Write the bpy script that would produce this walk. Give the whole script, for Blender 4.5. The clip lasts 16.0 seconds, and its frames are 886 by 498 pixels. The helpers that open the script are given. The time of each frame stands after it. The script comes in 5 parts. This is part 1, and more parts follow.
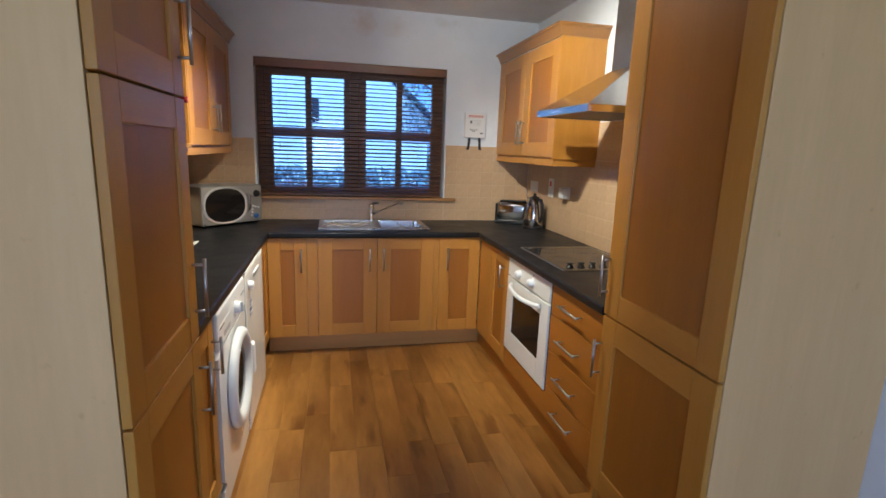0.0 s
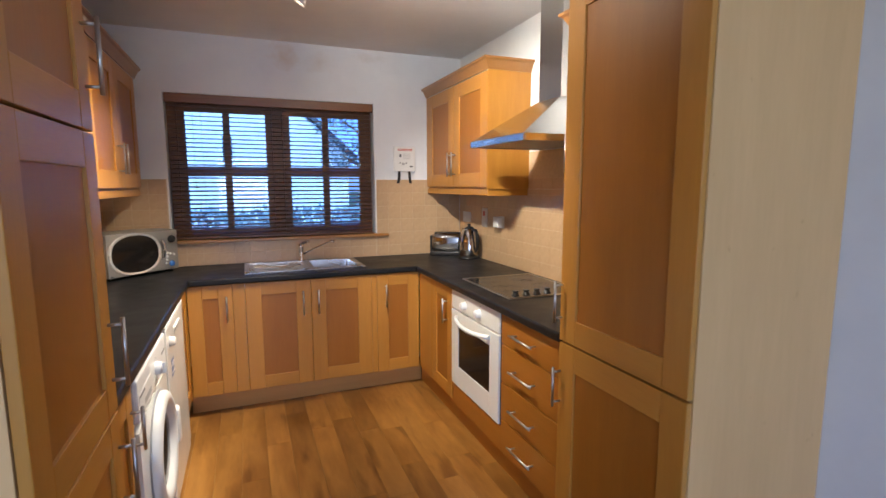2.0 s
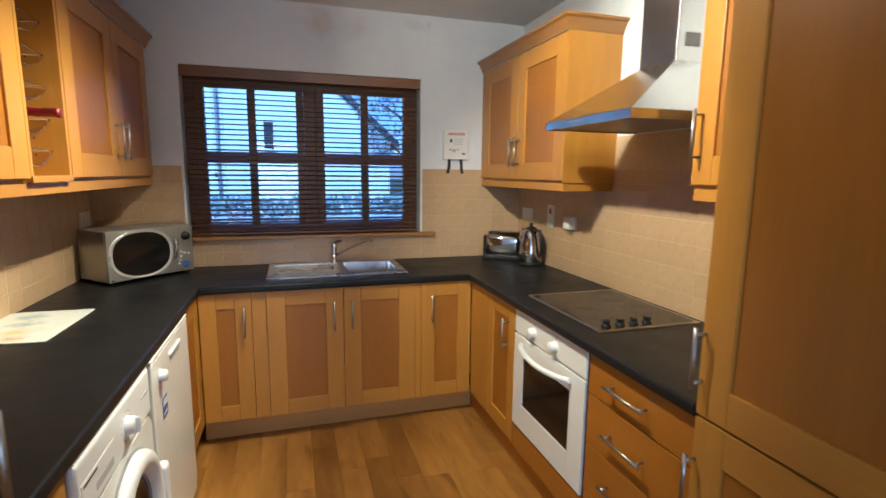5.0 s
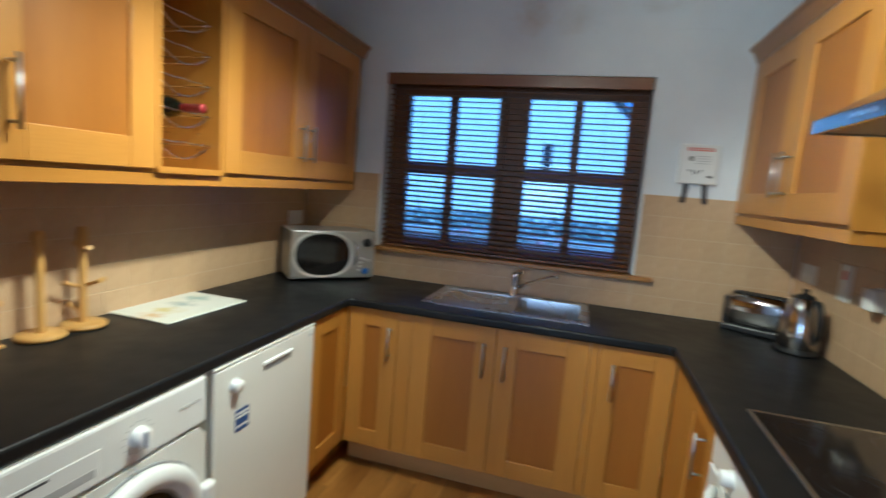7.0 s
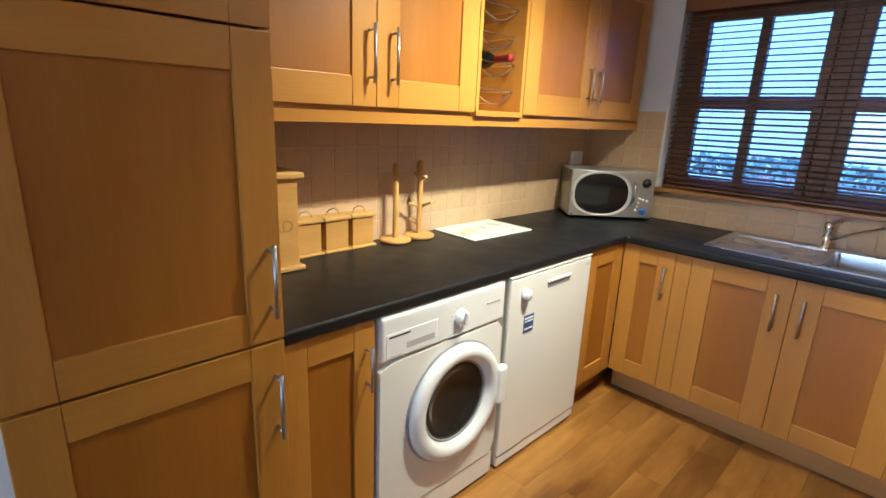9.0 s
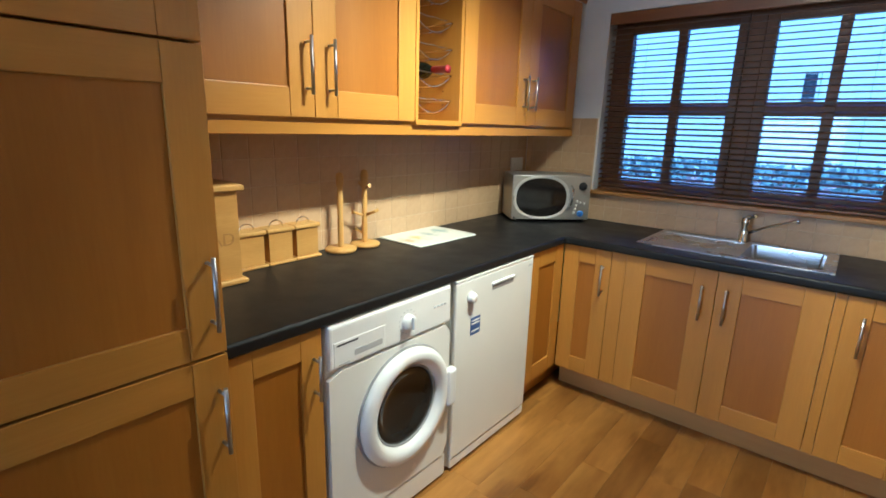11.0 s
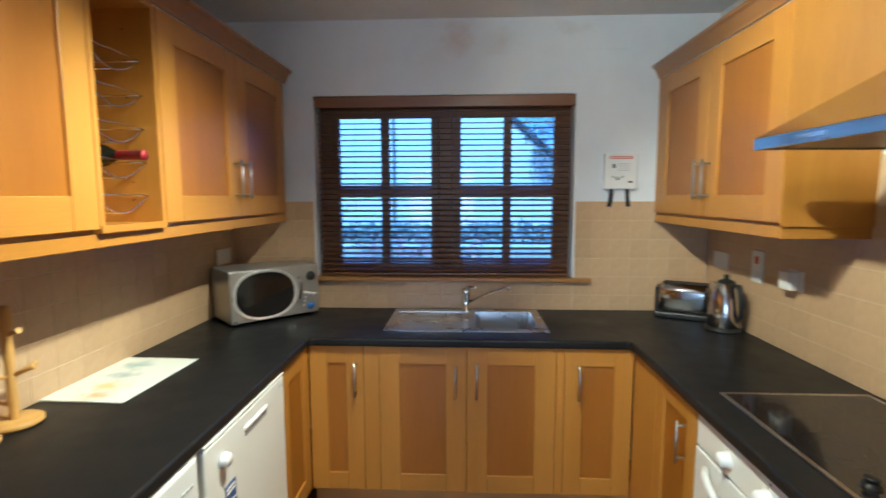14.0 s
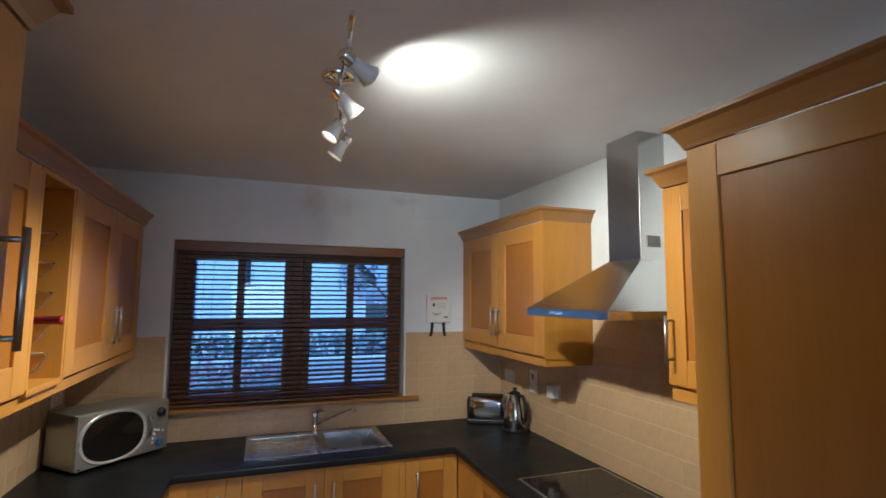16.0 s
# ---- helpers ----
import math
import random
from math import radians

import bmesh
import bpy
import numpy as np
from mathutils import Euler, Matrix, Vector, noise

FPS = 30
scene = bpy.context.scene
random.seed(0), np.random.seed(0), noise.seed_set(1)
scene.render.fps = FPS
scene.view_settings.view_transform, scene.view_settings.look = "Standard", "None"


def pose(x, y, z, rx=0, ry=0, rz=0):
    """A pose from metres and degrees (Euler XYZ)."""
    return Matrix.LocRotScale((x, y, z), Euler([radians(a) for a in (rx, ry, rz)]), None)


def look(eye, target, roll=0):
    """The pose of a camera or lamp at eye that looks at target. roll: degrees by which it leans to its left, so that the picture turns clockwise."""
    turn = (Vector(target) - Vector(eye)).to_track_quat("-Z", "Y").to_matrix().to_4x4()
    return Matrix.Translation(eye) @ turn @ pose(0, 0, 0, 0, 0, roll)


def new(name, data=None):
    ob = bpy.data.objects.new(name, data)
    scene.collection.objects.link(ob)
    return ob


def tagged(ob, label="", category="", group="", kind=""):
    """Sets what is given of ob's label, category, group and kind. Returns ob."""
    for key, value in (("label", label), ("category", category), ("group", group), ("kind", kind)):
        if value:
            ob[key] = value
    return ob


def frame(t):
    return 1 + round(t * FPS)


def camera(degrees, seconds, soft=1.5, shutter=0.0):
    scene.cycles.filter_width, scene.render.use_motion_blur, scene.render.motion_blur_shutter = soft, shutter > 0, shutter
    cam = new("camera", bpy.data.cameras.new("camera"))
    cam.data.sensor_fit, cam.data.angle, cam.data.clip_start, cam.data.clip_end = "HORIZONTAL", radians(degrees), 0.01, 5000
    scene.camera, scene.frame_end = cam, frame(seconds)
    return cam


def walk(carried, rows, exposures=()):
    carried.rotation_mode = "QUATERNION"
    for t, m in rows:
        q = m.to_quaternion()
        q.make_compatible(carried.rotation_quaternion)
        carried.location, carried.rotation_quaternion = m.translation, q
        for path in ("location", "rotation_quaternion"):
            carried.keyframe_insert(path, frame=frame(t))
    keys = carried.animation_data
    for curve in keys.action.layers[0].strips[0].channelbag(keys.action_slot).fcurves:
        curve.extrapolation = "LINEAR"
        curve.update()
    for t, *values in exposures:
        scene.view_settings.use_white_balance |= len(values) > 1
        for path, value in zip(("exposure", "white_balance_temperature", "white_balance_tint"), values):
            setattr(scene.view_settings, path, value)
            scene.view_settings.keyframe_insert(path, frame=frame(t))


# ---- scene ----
cam = camera(83.8, 16.0, soft=1.55, shutter=0.5)
EXPO = [(0, 0.53, 6310, 16), (1.5, 0.61, 6360, 20), (2.5, 0.97, 7100, 22), (3.5, 0.89, 7000, 20), (6, 0.45, 6060, 8), (6.5, 0.65, 5760, 6), (7, 0.29, 5760, 4), (7.5, -0.20, 6060, 8), (8, 0.99, 6260, 10), (10.5, 0.79, 6060, 6), (11, 0.77, 5860, 4), (11.5, 0.90, 5710, 3), (12, 0.60, 5860, 5), (12.5, 0.05, 6160, 6), (13, -0.40, 6300, 6), (13.5, -0.13, 6300, 6), (14, 0.62, 6060, 5), (14.5, 0.67, 5860, 4), (15, 0.28, 5810, 2), (15.5, -0.02, 5960, 8), (16, -0.07, 6060, 12)]
PATH = [
    (0, (0.432, -3.397, 1.505), (0.866, -1.486, 1.109), 2.1),
    (0.5, (0.45, -3.421, 1.512), (0.924, -1.511, 1.154), 2.0),
    (1, (0.454, -3.425, 1.51), (0.962, -1.516, 1.199), 1.4),
    (1.5, (0.445, -3.416, 1.506), (1.042, -1.527, 1.23), 0.4),
    (2, (0.364, -3.284, 1.491), (1.095, -1.439, 1.235), -0.1),
    (2.5, (0.303, -3.104, 1.481), (1.085, -1.277, 1.254), -0.1),
    (3, (0.349, -3.079, 1.483), (1.086, -1.235, 1.24), -0.3),
    (3.5, (0.411, -3.092, 1.492), (1.108, -1.237, 1.222), -0.3),
    (3.7, (0.416, -3.089, 1.510), (1.115, -1.236, 1.229), -0.2),
    (5.8, (0.669, -2.418, 1.509), (1.034, -0.475, 1.205), 1.2),
    (6, (0.783, -2.386, 1.536), (1.075, -0.429, 1.244), 1.4),
    (6.5, (0.93, -2.224, 1.512), (0.976, -0.241, 1.256), 3.5),
    (7, (1.056, -2.121, 1.502), (0.529, -0.208, 1.244), 4.6),
    (7.5, (1.204, -2.22, 1.494), (0.088, -0.599, 1.136), 4.0),
    (8, (1.132, -2.277, 1.479), (-0.226, -0.883, 1.016), 2.9),
    (8.2, (1.069, -2.293, 1.465), (-0.317, -0.943, 0.958), 3.0),
    (10.3, (1.156, -2.344, 1.459), (-0.165, -0.929, 0.930), 0.7),
    (10.5, (1.155, -2.343, 1.459), (-0.137, -0.912, 0.927), 0.7),
    (11, (1.143, -2.342, 1.462), (-0.095, -0.847, 0.981), 1.6),
    (11.5, (1.15, -2.351, 1.496), (-0.085, -0.821, 1.13), 1.9),
    (12, (1.131, -2.323, 1.53), (-0.035, -0.72, 1.262), 2.8),
    (12.5, (0.949, -2.285, 1.549), (0.013, -0.53, 1.334), 2.9),
    (13, (0.755, -2.223, 1.558), (0.11, -0.339, 1.366), 2.4),
    (13.5, (0.76, -2.15, 1.584), (0.334, -0.208, 1.369), 1.6),
    (14, (0.739, -2.156, 1.574), (0.642, -0.17, 1.357), -0.1),
    (14.5, (0.605, -2.229, 1.606), (0.868, -0.254, 1.434), -1.3),
    (15, (0.535, -2.359, 1.68), (0.994, -0.412, 1.668), -1.1),
    (15.5, (0.423, -2.636, 1.739), (1.01, -0.731, 1.9), -0.5),
    (16, (0.386, -2.735, 1.789), (1.066, -0.864, 1.983), 0.4),
]
walk(cam, [(t, look(eye, target, roll)) for t, eye, target, roll in PATH], EXPO)

# ------------------------------------------------------------ light
LAMP = (0.98, 0.99, 0.82)
LAMP_W = (31.0, 86.0, 78.0, 78.0)
world = bpy.data.worlds.new("world")
scene.world = world
world.use_nodes = True
wn = world.node_tree
sky = wn.nodes.new("ShaderNodeTexSky")
sky.sky_type, sky.sun_disc = "NISHITA", False
sky.sun_elevation, sky.sun_rotation = radians(33), radians(198)
cool = wn.nodes.new("ShaderNodeMix")
cool.data_type, cool.blend_type = "RGBA", "MULTIPLY"
cool.inputs[0].default_value, cool.inputs[7].default_value = 1.0, (0.27, 0.69, 2.0, 1)
wn.links.new(sky.outputs[0], cool.inputs[6])
wn.links.new(cool.outputs[2], wn.nodes["Background"].inputs[0])
wn.nodes["Background"].inputs[1].default_value = 0.15
sun = new("sun", bpy.data.lights.new("sun", "SUN"))
sun.data.energy, sun.data.angle, sun.data.color = 5.0, radians(10), (0.27, 0.64, 1.0)
sun.matrix_basis = look((0, 0, 10), (4.0, 12.0, 2.0))

# ------------------------------------------------------------ materials
def mat(name, rough=0.5, metal=0.0):
    m = bpy.data.materials.new(name)
    m.use_nodes = True
    b = m.node_tree.nodes["Principled BSDF"]
    b.inputs["Roughness"].default_value = rough
    b.inputs["Metallic"].default_value = metal
    return m, m.node_tree, b


def mapped(nt, scale, coord="Object"):
    tc = nt.nodes.new("ShaderNodeTexCoord")
    mp = nt.nodes.new("ShaderNodeMapping")
    mp.inputs["Scale"].default_value = scale
    nt.links.new(tc.outputs[coord], mp.inputs[0])
    return mp


def noise_of(nt, vec, scale, detail=4.0, rough=0.55):
    n = nt.nodes.new("ShaderNodeTexNoise")
    n.inputs["Scale"].default_value = scale
    n.inputs["Detail"].default_value = detail
    n.inputs["Roughness"].default_value = rough
    nt.links.new(vec.outputs[0], n.inputs["Vector"])
    return n


def ramp(nt, src, stops):
    r = nt.nodes.new("ShaderNodeValToRGB")
    el = r.color_ramp.elements
    while len(el) < len(stops):
        el.new(0.5)
    for e, (p, c) in zip(el, stops):
        e.position, e.color = p, (*c, 1)
    nt.links.new(src, r.inputs[0])
    return r


def mix(nt, a, b, fac, mode="MIX"):
    n = nt.nodes.new("ShaderNodeMix")
    n.data_type, n.blend_type = "RGBA", mode
    for sock, v in ((n.inputs[0], fac), (n.inputs[6], a), (n.inputs[7], b)):
        if hasattr(v, "is_linked"):
            nt.links.new(v, sock)
        elif isinstance(v, tuple):
            sock.default_value = (*v, 1)
        else:
            sock.default_value = v
    return n.outputs[2]


def bump(nt, b, height, strength=0.1, dist=0.002):
    n = nt.nodes.new("ShaderNodeBump")
    n.inputs["Strength"].default_value, n.inputs["Distance"].default_value = strength, dist
    nt.links.new(height, n.inputs["Height"])
    nt.links.new(n.outputs[0], b.inputs["Normal"])


def grey(v):
    return (v, v, v)


def wood(name, dark, light, scale, rough=0.35, per_object=0.0, coat=0.0):
    """Fine-grained timber; scale is stretched along the grain."""
    m, nt, b = mat(name, rough)
    mp = mapped(nt, scale)
    src = mp
    if per_object:
        oi = nt.nodes.new("ShaderNodeObjectInfo")
        add = nt.nodes.new("ShaderNodeVectorMath")
        mul = nt.nodes.new("ShaderNodeVectorMath")
        mul.operation = "SCALE"
        mul.inputs[0].default_value = (7.3, 11.1, 5.7)
        nt.links.new(oi.outputs["Random"], mul.inputs["Scale"])
        nt.links.new(mp.outputs[0], add.inputs[0])
        nt.links.new(mul.outputs[0], add.inputs[1])
        src = add
    fine = noise_of(nt, src, 6.0, 6, 0.65)
    broad = noise_of(nt, src, 0.35, 3, 0.5)
    c1 = ramp(nt, fine.outputs["Fac"], [(0.10, dark), (0.90, light)])
    c2 = ramp(nt, broad.outputs["Fac"], [(0.30, (0.78, 0.74, 0.66)), (0.66, grey(1.0))])
    col = mix(nt, c1.outputs[0], c2.outputs[0], 0.8, "MULTIPLY")
    if per_object:
        tone = ramp(nt, oi.outputs["Random"], [(0.0, grey(1.0 - per_object)), (1.0, grey(1.0))])
        col = mix(nt, col, tone.outputs[0], 1.0, "MULTIPLY")
    if name == "pale_maple_board":
        kn = noise_of(nt, mapped(nt, (1.5, 1.5, 1.0)), 11.0, 3, 0.6)
        kr = ramp(nt, kn.outputs["Fac"], [(0.68, grey(1.0)), (0.78, (0.82, 0.75, 0.66))])
        col = mix(nt, col, kr.outputs[0], 1.0, "MULTIPLY")
    nt.links.new(col, b.inputs["Base Color"])
    rr = ramp(nt, broad.outputs["Fac"], [(0.2, grey(rough - 0.06)), (0.8, grey(rough + 0.08))])
    nt.links.new(rr.outputs[0], b.inputs["Roughness"])
    b.inputs["Coat Weight"].default_value = coat
    b.inputs["Coat Roughness"].default_value = 0.26
    bump(nt, b, fine.outputs["Fac"], 0.03, 0.001)
    return m


def plain(name, col, rough=0.5, metal=0.0, vary=0.08, scale=12.0, bumps=0.0):
    m, nt, b = mat(name, rough, metal)
    mp = mapped(nt, (1, 1, 1))
    n = noise_of(nt, mp, scale, 5, 0.6)
    lo = tuple(c * (1 - vary) for c in col)
    hi = tuple(min(1.0, c * (1 + vary)) for c in col)
    r = ramp(nt, n.outputs["Fac"], [(0.3, lo), (0.7, hi)])
    nt.links.new(r.outputs[0], b.inputs["Base Color"])
    rr = ramp(nt, n.outputs["Fac"], [(0.2, grey(max(0.02, rough - 0.05))), (0.8, grey(min(1, rough + 0.07)))])
    nt.links.new(rr.outputs[0], b.inputs["Roughness"])
    if bumps:
        n2 = noise_of(nt, mp, scale * 14, 3, 0.6)
        bump(nt, b, n2.outputs["Fac"], bumps, 0.002)
    return m


V, H = (22, 22, 1.6), (1.6, 1.6, 26)
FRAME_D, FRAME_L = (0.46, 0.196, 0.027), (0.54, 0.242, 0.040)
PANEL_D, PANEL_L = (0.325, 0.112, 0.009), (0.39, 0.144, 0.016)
frame_wood = wood("maple_upright", FRAME_D, FRAME_L, V, 0.40, coat=0.18)
rail_wood = wood("maple_rail", FRAME_D, FRAME_L, H, 0.40, coat=0.18)
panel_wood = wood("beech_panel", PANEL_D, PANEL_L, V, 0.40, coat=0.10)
slab_wood = wood("beech_drawer", (0.35, 0.120, 0.012), (0.42, 0.152, 0.020), H, 0.34, coat=0.2)
crown_wood = wood("crown_wood", (0.31, 0.135, 0.035), (0.39, 0.18, 0.052), H, 0.35, coat=0.3)
end_wood = wood("pale_maple_board", (0.70, 0.425, 0.185), (0.79, 0.495, 0.228), (8, 8, 0.9), 0.45)
plinth_wood = wood("plinth_board", (0.54, 0.28, 0.085), (0.61, 0.335, 0.11), H, 0.45)
raw_wood = wood("pine", (0.54, 0.285, 0.072), (0.67, 0.39, 0.125), (30, 30, 4), 0.5)
pine_box = wood("pine_box", (0.49, 0.24, 0.055), (0.60, 0.325, 0.095), (5, 5, 40), 0.5)
sill_wood = wood("sill_oak", (0.33, 0.14, 0.035), (0.46, 0.22, 0.06), (1.6, 26, 26), 0.35, coat=0.3)
blind_wood = wood("blind_wood", (0.14, 0.056, 0.020), (0.23, 0.096, 0.036), (2, 26, 26), 0.35, coat=0.2)
pelmet_wood = wood("blind_pelmet", (0.17, 0.065, 0.02), (0.25, 0.10, 0.035), (2, 26, 26), 0.35, coat=0.2)
window_wood = wood("window_stain", (0.14, 0.060, 0.026), (0.23, 0.10, 0.045), (12, 12, 2), 0.4)
steel, nt, b = mat("brushed_steel", 0.22, 1.0)
fine = noise_of(nt, mapped(nt, (4, 4, 240)), 3.0, 3, 0.6)
nt.links.new(ramp(nt, fine.outputs["Fac"], [(0.2, grey(0.47)), (0.8, grey(0.53))]).outputs[0], b.inputs["Base Color"])
nt.links.new(ramp(nt, fine.outputs["Fac"], [(0.2, grey(0.20)), (0.8, grey(0.24))]).outputs[0], b.inputs["Roughness"])
chrome = plain("chrome", (0.80, 0.80, 0.80), 0.08, 1.0, 0.02, 8)
dull_chrome = plain("polished_steel", (0.52, 0.51, 0.50), 0.09, 1.0, 0.03, 8)
sink_steel = plain("sink_steel", (0.60, 0.60, 0.60), 0.27, 1.0, 0.02, 4)
handle_steel = plain("satin_nickel", (0.44, 0.43, 0.42), 0.36, 1.0, 0.03, 20)
white_enamel = plain("white_enamel", (0.76, 0.75, 0.70), 0.22, 0.0, 0.02, 3)
white_plastic = plain("white_plastic", (0.78, 0.78, 0.76), 0.35, 0.0, 0.02, 6)
grey_plastic = plain("grey_plastic", (0.30, 0.30, 0.30), 0.4, 0.0, 0.05, 10)
black_plastic = plain("black_plastic", (0.010, 0.010, 0.011), 0.45, 0.0, 0.1, 10)
knob_black = plain("knob_black", (0.005, 0.005, 0.005), 0.35, 0.0, 0.1, 10)
black_gap = plain("dark_gap", (0.012, 0.010, 0.009), 0.8)
dark_glass = plain("dark_glass", (0.010, 0.009, 0.009), 0.06, 0.0, 0.1, 5)
porthole_glass = plain("porthole_glass", (0.016, 0.017, 0.017), 0.07, 0.0, 0.2, 9)
silver_paint = plain("silver_paint", (0.42, 0.41, 0.39), 0.30, 0.7, 0.03, 10)
red_ink = plain("red_ink", (0.62, 0.08, 0.05), 0.5)
navy_ink = plain("navy_ink", (0.035, 0.085, 0.24), 0.45)
blue_ink = plain("blue_ink", (0.03, 0.16, 0.50), 0.45)
dark_ink = plain("dark_ink", (0.05, 0.05, 0.06), 0.6)
label_grey = plain("label_grey", (0.45, 0.45, 0.45), 0.5)
wine_glass = plain("bottle_glass", (0.008, 0.010, 0.007), 0.07)
foil_red = plain("red_foil", (0.26, 0.018, 0.022), 0.32, 0.3)
gold_trim = plain("hob_trim", (0.62, 0.56, 0.46), 0.32, 1.0, 0.04, 10)
grout = plain("grout", (0.57, 0.42, 0.265), 0.85, 0.0, 0.08, 40, 0.1)
render_paint = plain("outside_render", (0.84, 0.85, 0.86), 0.9, 0.0, 0.06, 2, 0.1)
block_mat = plain("garden_block", (0.46, 0.47, 0.48), 0.9, 0.0, 0.18, 5, 0.2)
roof_slate = plain("roof_slate", (0.06, 0.07, 0.09), 0.7, 0.0, 0.3, 6, 0.2)
hedge_leaf = plain("hedge_leaf", (0.28, 0.38, 0.36), 0.7, 0.0, 0.2, 5, 0.3)
grass_mat = plain("lawn", (0.07, 0.12, 0.05), 0.9, 0.0, 0.35, 3, 0.3)
asphalt = plain("asphalt", (0.06, 0.06, 0.065), 0.9, 0.0, 0.2, 6, 0.3)
zone_print = plain("zone_print", (0.045, 0.045, 0.047), 0.3)
vent_grey = plain("vent_grey", (0.22, 0.22, 0.22), 0.5)
lamp_shade = plain("lamp_shade_white", (0.74, 0.74, 0.72), 0.28, 0.0, 0.03, 5)

# worktop: near-black laminate with a fine fleck
worktop_mat, nt, b = mat("black_laminate", 0.38)
b.inputs["Specular IOR Level"].default_value = 0.24
mp = mapped(nt, (1, 1, 1))
fl = noise_of(nt, mp, 420, 3, 0.7)
bl = noise_of(nt, mp, 7, 4, 0.6)
c = ramp(nt, fl.outputs["Fac"], [(0.35, (0.007, 0.0072, 0.0078)), (0.62, (0.013, 0.0132, 0.014)), (0.75, (0.036, 0.036, 0.037))])
nt.links.new(c.outputs[0], b.inputs["Base Color"])
r = ramp(nt, bl.outputs["Fac"], [(0.3, grey(0.34)), (0.7, grey(0.46))])
nt.links.new(r.outputs[0], b.inputs["Roughness"])
bump(nt, b, fl.outputs["Fac"], 0.08, 0.0006)

# wall paint with a brown damp stain high up over the window
wall_paint, nt, b = mat("wall_paint", 0.75)
mp = mapped(nt, (1, 1, 1))
n1 = noise_of(nt, mp, 2.2, 5, 0.6)
n2 = noise_of(nt, mp, 160, 3, 0.6)
base = ramp(nt, n1.outputs["Fac"], [(0.3, (0.68, 0.71, 0.75)), (0.7, (0.76, 0.79, 0.82))]).outputs[0]
for at, size, tint in (((0.67, 0.69, 2.42), (0.24, 0.4, 0.24), (0.50, 0.36, 0.25)), ((0.92, 0.69, 2.42), (0.28, 0.4, 0.16), (0.55, 0.50, 0.46)), ((1.32, 0.69, 2.48), (0.26, 0.4, 0.10), (0.55, 0.52, 0.5))):
    ms = mapped(nt, tuple(1 / q for q in size))
    ms.inputs["Location"].default_value = tuple(-a / q for a, q in zip(at, size))
    warp = noise_of(nt, mp, 9, 4, 0.6)
    vm = nt.nodes.new("ShaderNodeVectorMath")
    vm.operation = "LENGTH"
    nt.links.new(ms.outputs[0], vm.inputs[0])
    am = nt.nodes.new("ShaderNodeMath")
    am.operation = "ADD"
    nt.links.new(vm.outputs["Value"], am.inputs[0])
    nt.links.new(warp.outputs["Fac"], am.inputs[1])
    mask = ramp(nt, am.outputs[0], [(0.45, grey(0.6)), (1.0, grey(0.0))])
    base = mix(nt, base, tint, mask.outputs[0])
nt.links.new(base, b.inputs["Base Color"])
bump(nt, b, n2.outputs["Fac"], 0.12, 0.001)
ceiling_paint = plain("ceiling_paint", (0.74, 0.75, 0.77), 0.8, 0.0, 0.04, 3, 0.08)

# glazed tile
tile_mat, nt, b = mat("peach_tile", 0.28)
mp = mapped(nt, (1, 1, 1))
oi = nt.nodes.new("ShaderNodeObjectInfo")
n1 = noise_of(nt, mp, 30, 5, 0.6)
t1 = ramp(nt, n1.outputs["Fac"], [(0.3, (0.515, 0.338, 0.192)), (0.7, (0.575, 0.388, 0.226))])
t2 = ramp(nt, oi.outputs["Random"], [(0, grey(0.93)), (1, grey(1.0))])
nt.links.new(mix(nt, t1.outputs[0], t2.outputs[0], 1.0, "MULTIPLY"), b.inputs["Base Color"])
n2 = noise_of(nt, mp, 14, 2, 0.5)
bump(nt, b, n2.outputs["Fac"], 0.05, 0.002)

# oak laminate plank
plank_mat, nt, b = mat("oak_plank", 0.33)
mp = mapped(nt, (6, 1.3, 6))
oi = nt.nodes.new("ShaderNodeObjectInfo")
mul = nt.nodes.new("ShaderNodeVectorMath")
mul.operation = "SCALE"
mul.inputs[0].default_value = (31.0, 17.0, 5.0)
nt.links.new(oi.outputs["Random"], mul.inputs["Scale"])
add = nt.nodes.new("ShaderNodeVectorMath")
nt.links.new(mp.outputs[0], add.inputs[0])
nt.links.new(mul.outputs[0], add.inputs[1])
g1 = noise_of(nt, add, 3.2, 6, 0.6)
g2 = noise_of(nt, add, 0.65, 4, 0.6)
c1 = ramp(nt, g1.outputs["Fac"], [(0.25, (0.30, 0.126, 0.025)), (0.75, (0.44, 0.205, 0.048))])
c2 = ramp(nt, g2.outputs["Fac"], [(0.34, (0.50, 0.41, 0.33)), (0.58, grey(1.0))])
c3 = ramp(nt, oi.outputs["Random"], [(0, grey(0.82)), (0.5, grey(1.0)), (1, grey(1.18))])
col = mix(nt, c1.outputs[0], c2.outputs[0], 0.85, "MULTIPLY")
g3 = noise_of(nt, add, 1.5, 3, 0.5)
c4 = ramp(nt, g3.outputs["Fac"], [(0.60, grey(1.0)), (0.72, (0.50, 0.40, 0.32))])
col = mix(nt, col, c4.outputs[0], 0.9, "MULTIPLY")
nt.links.new(mix(nt, col, c3.outputs[0], 1.0, "MULTIPLY"), b.inputs["Base Color"])
bump(nt, b, g1.outputs["Fac"], 0.08, 0.001)

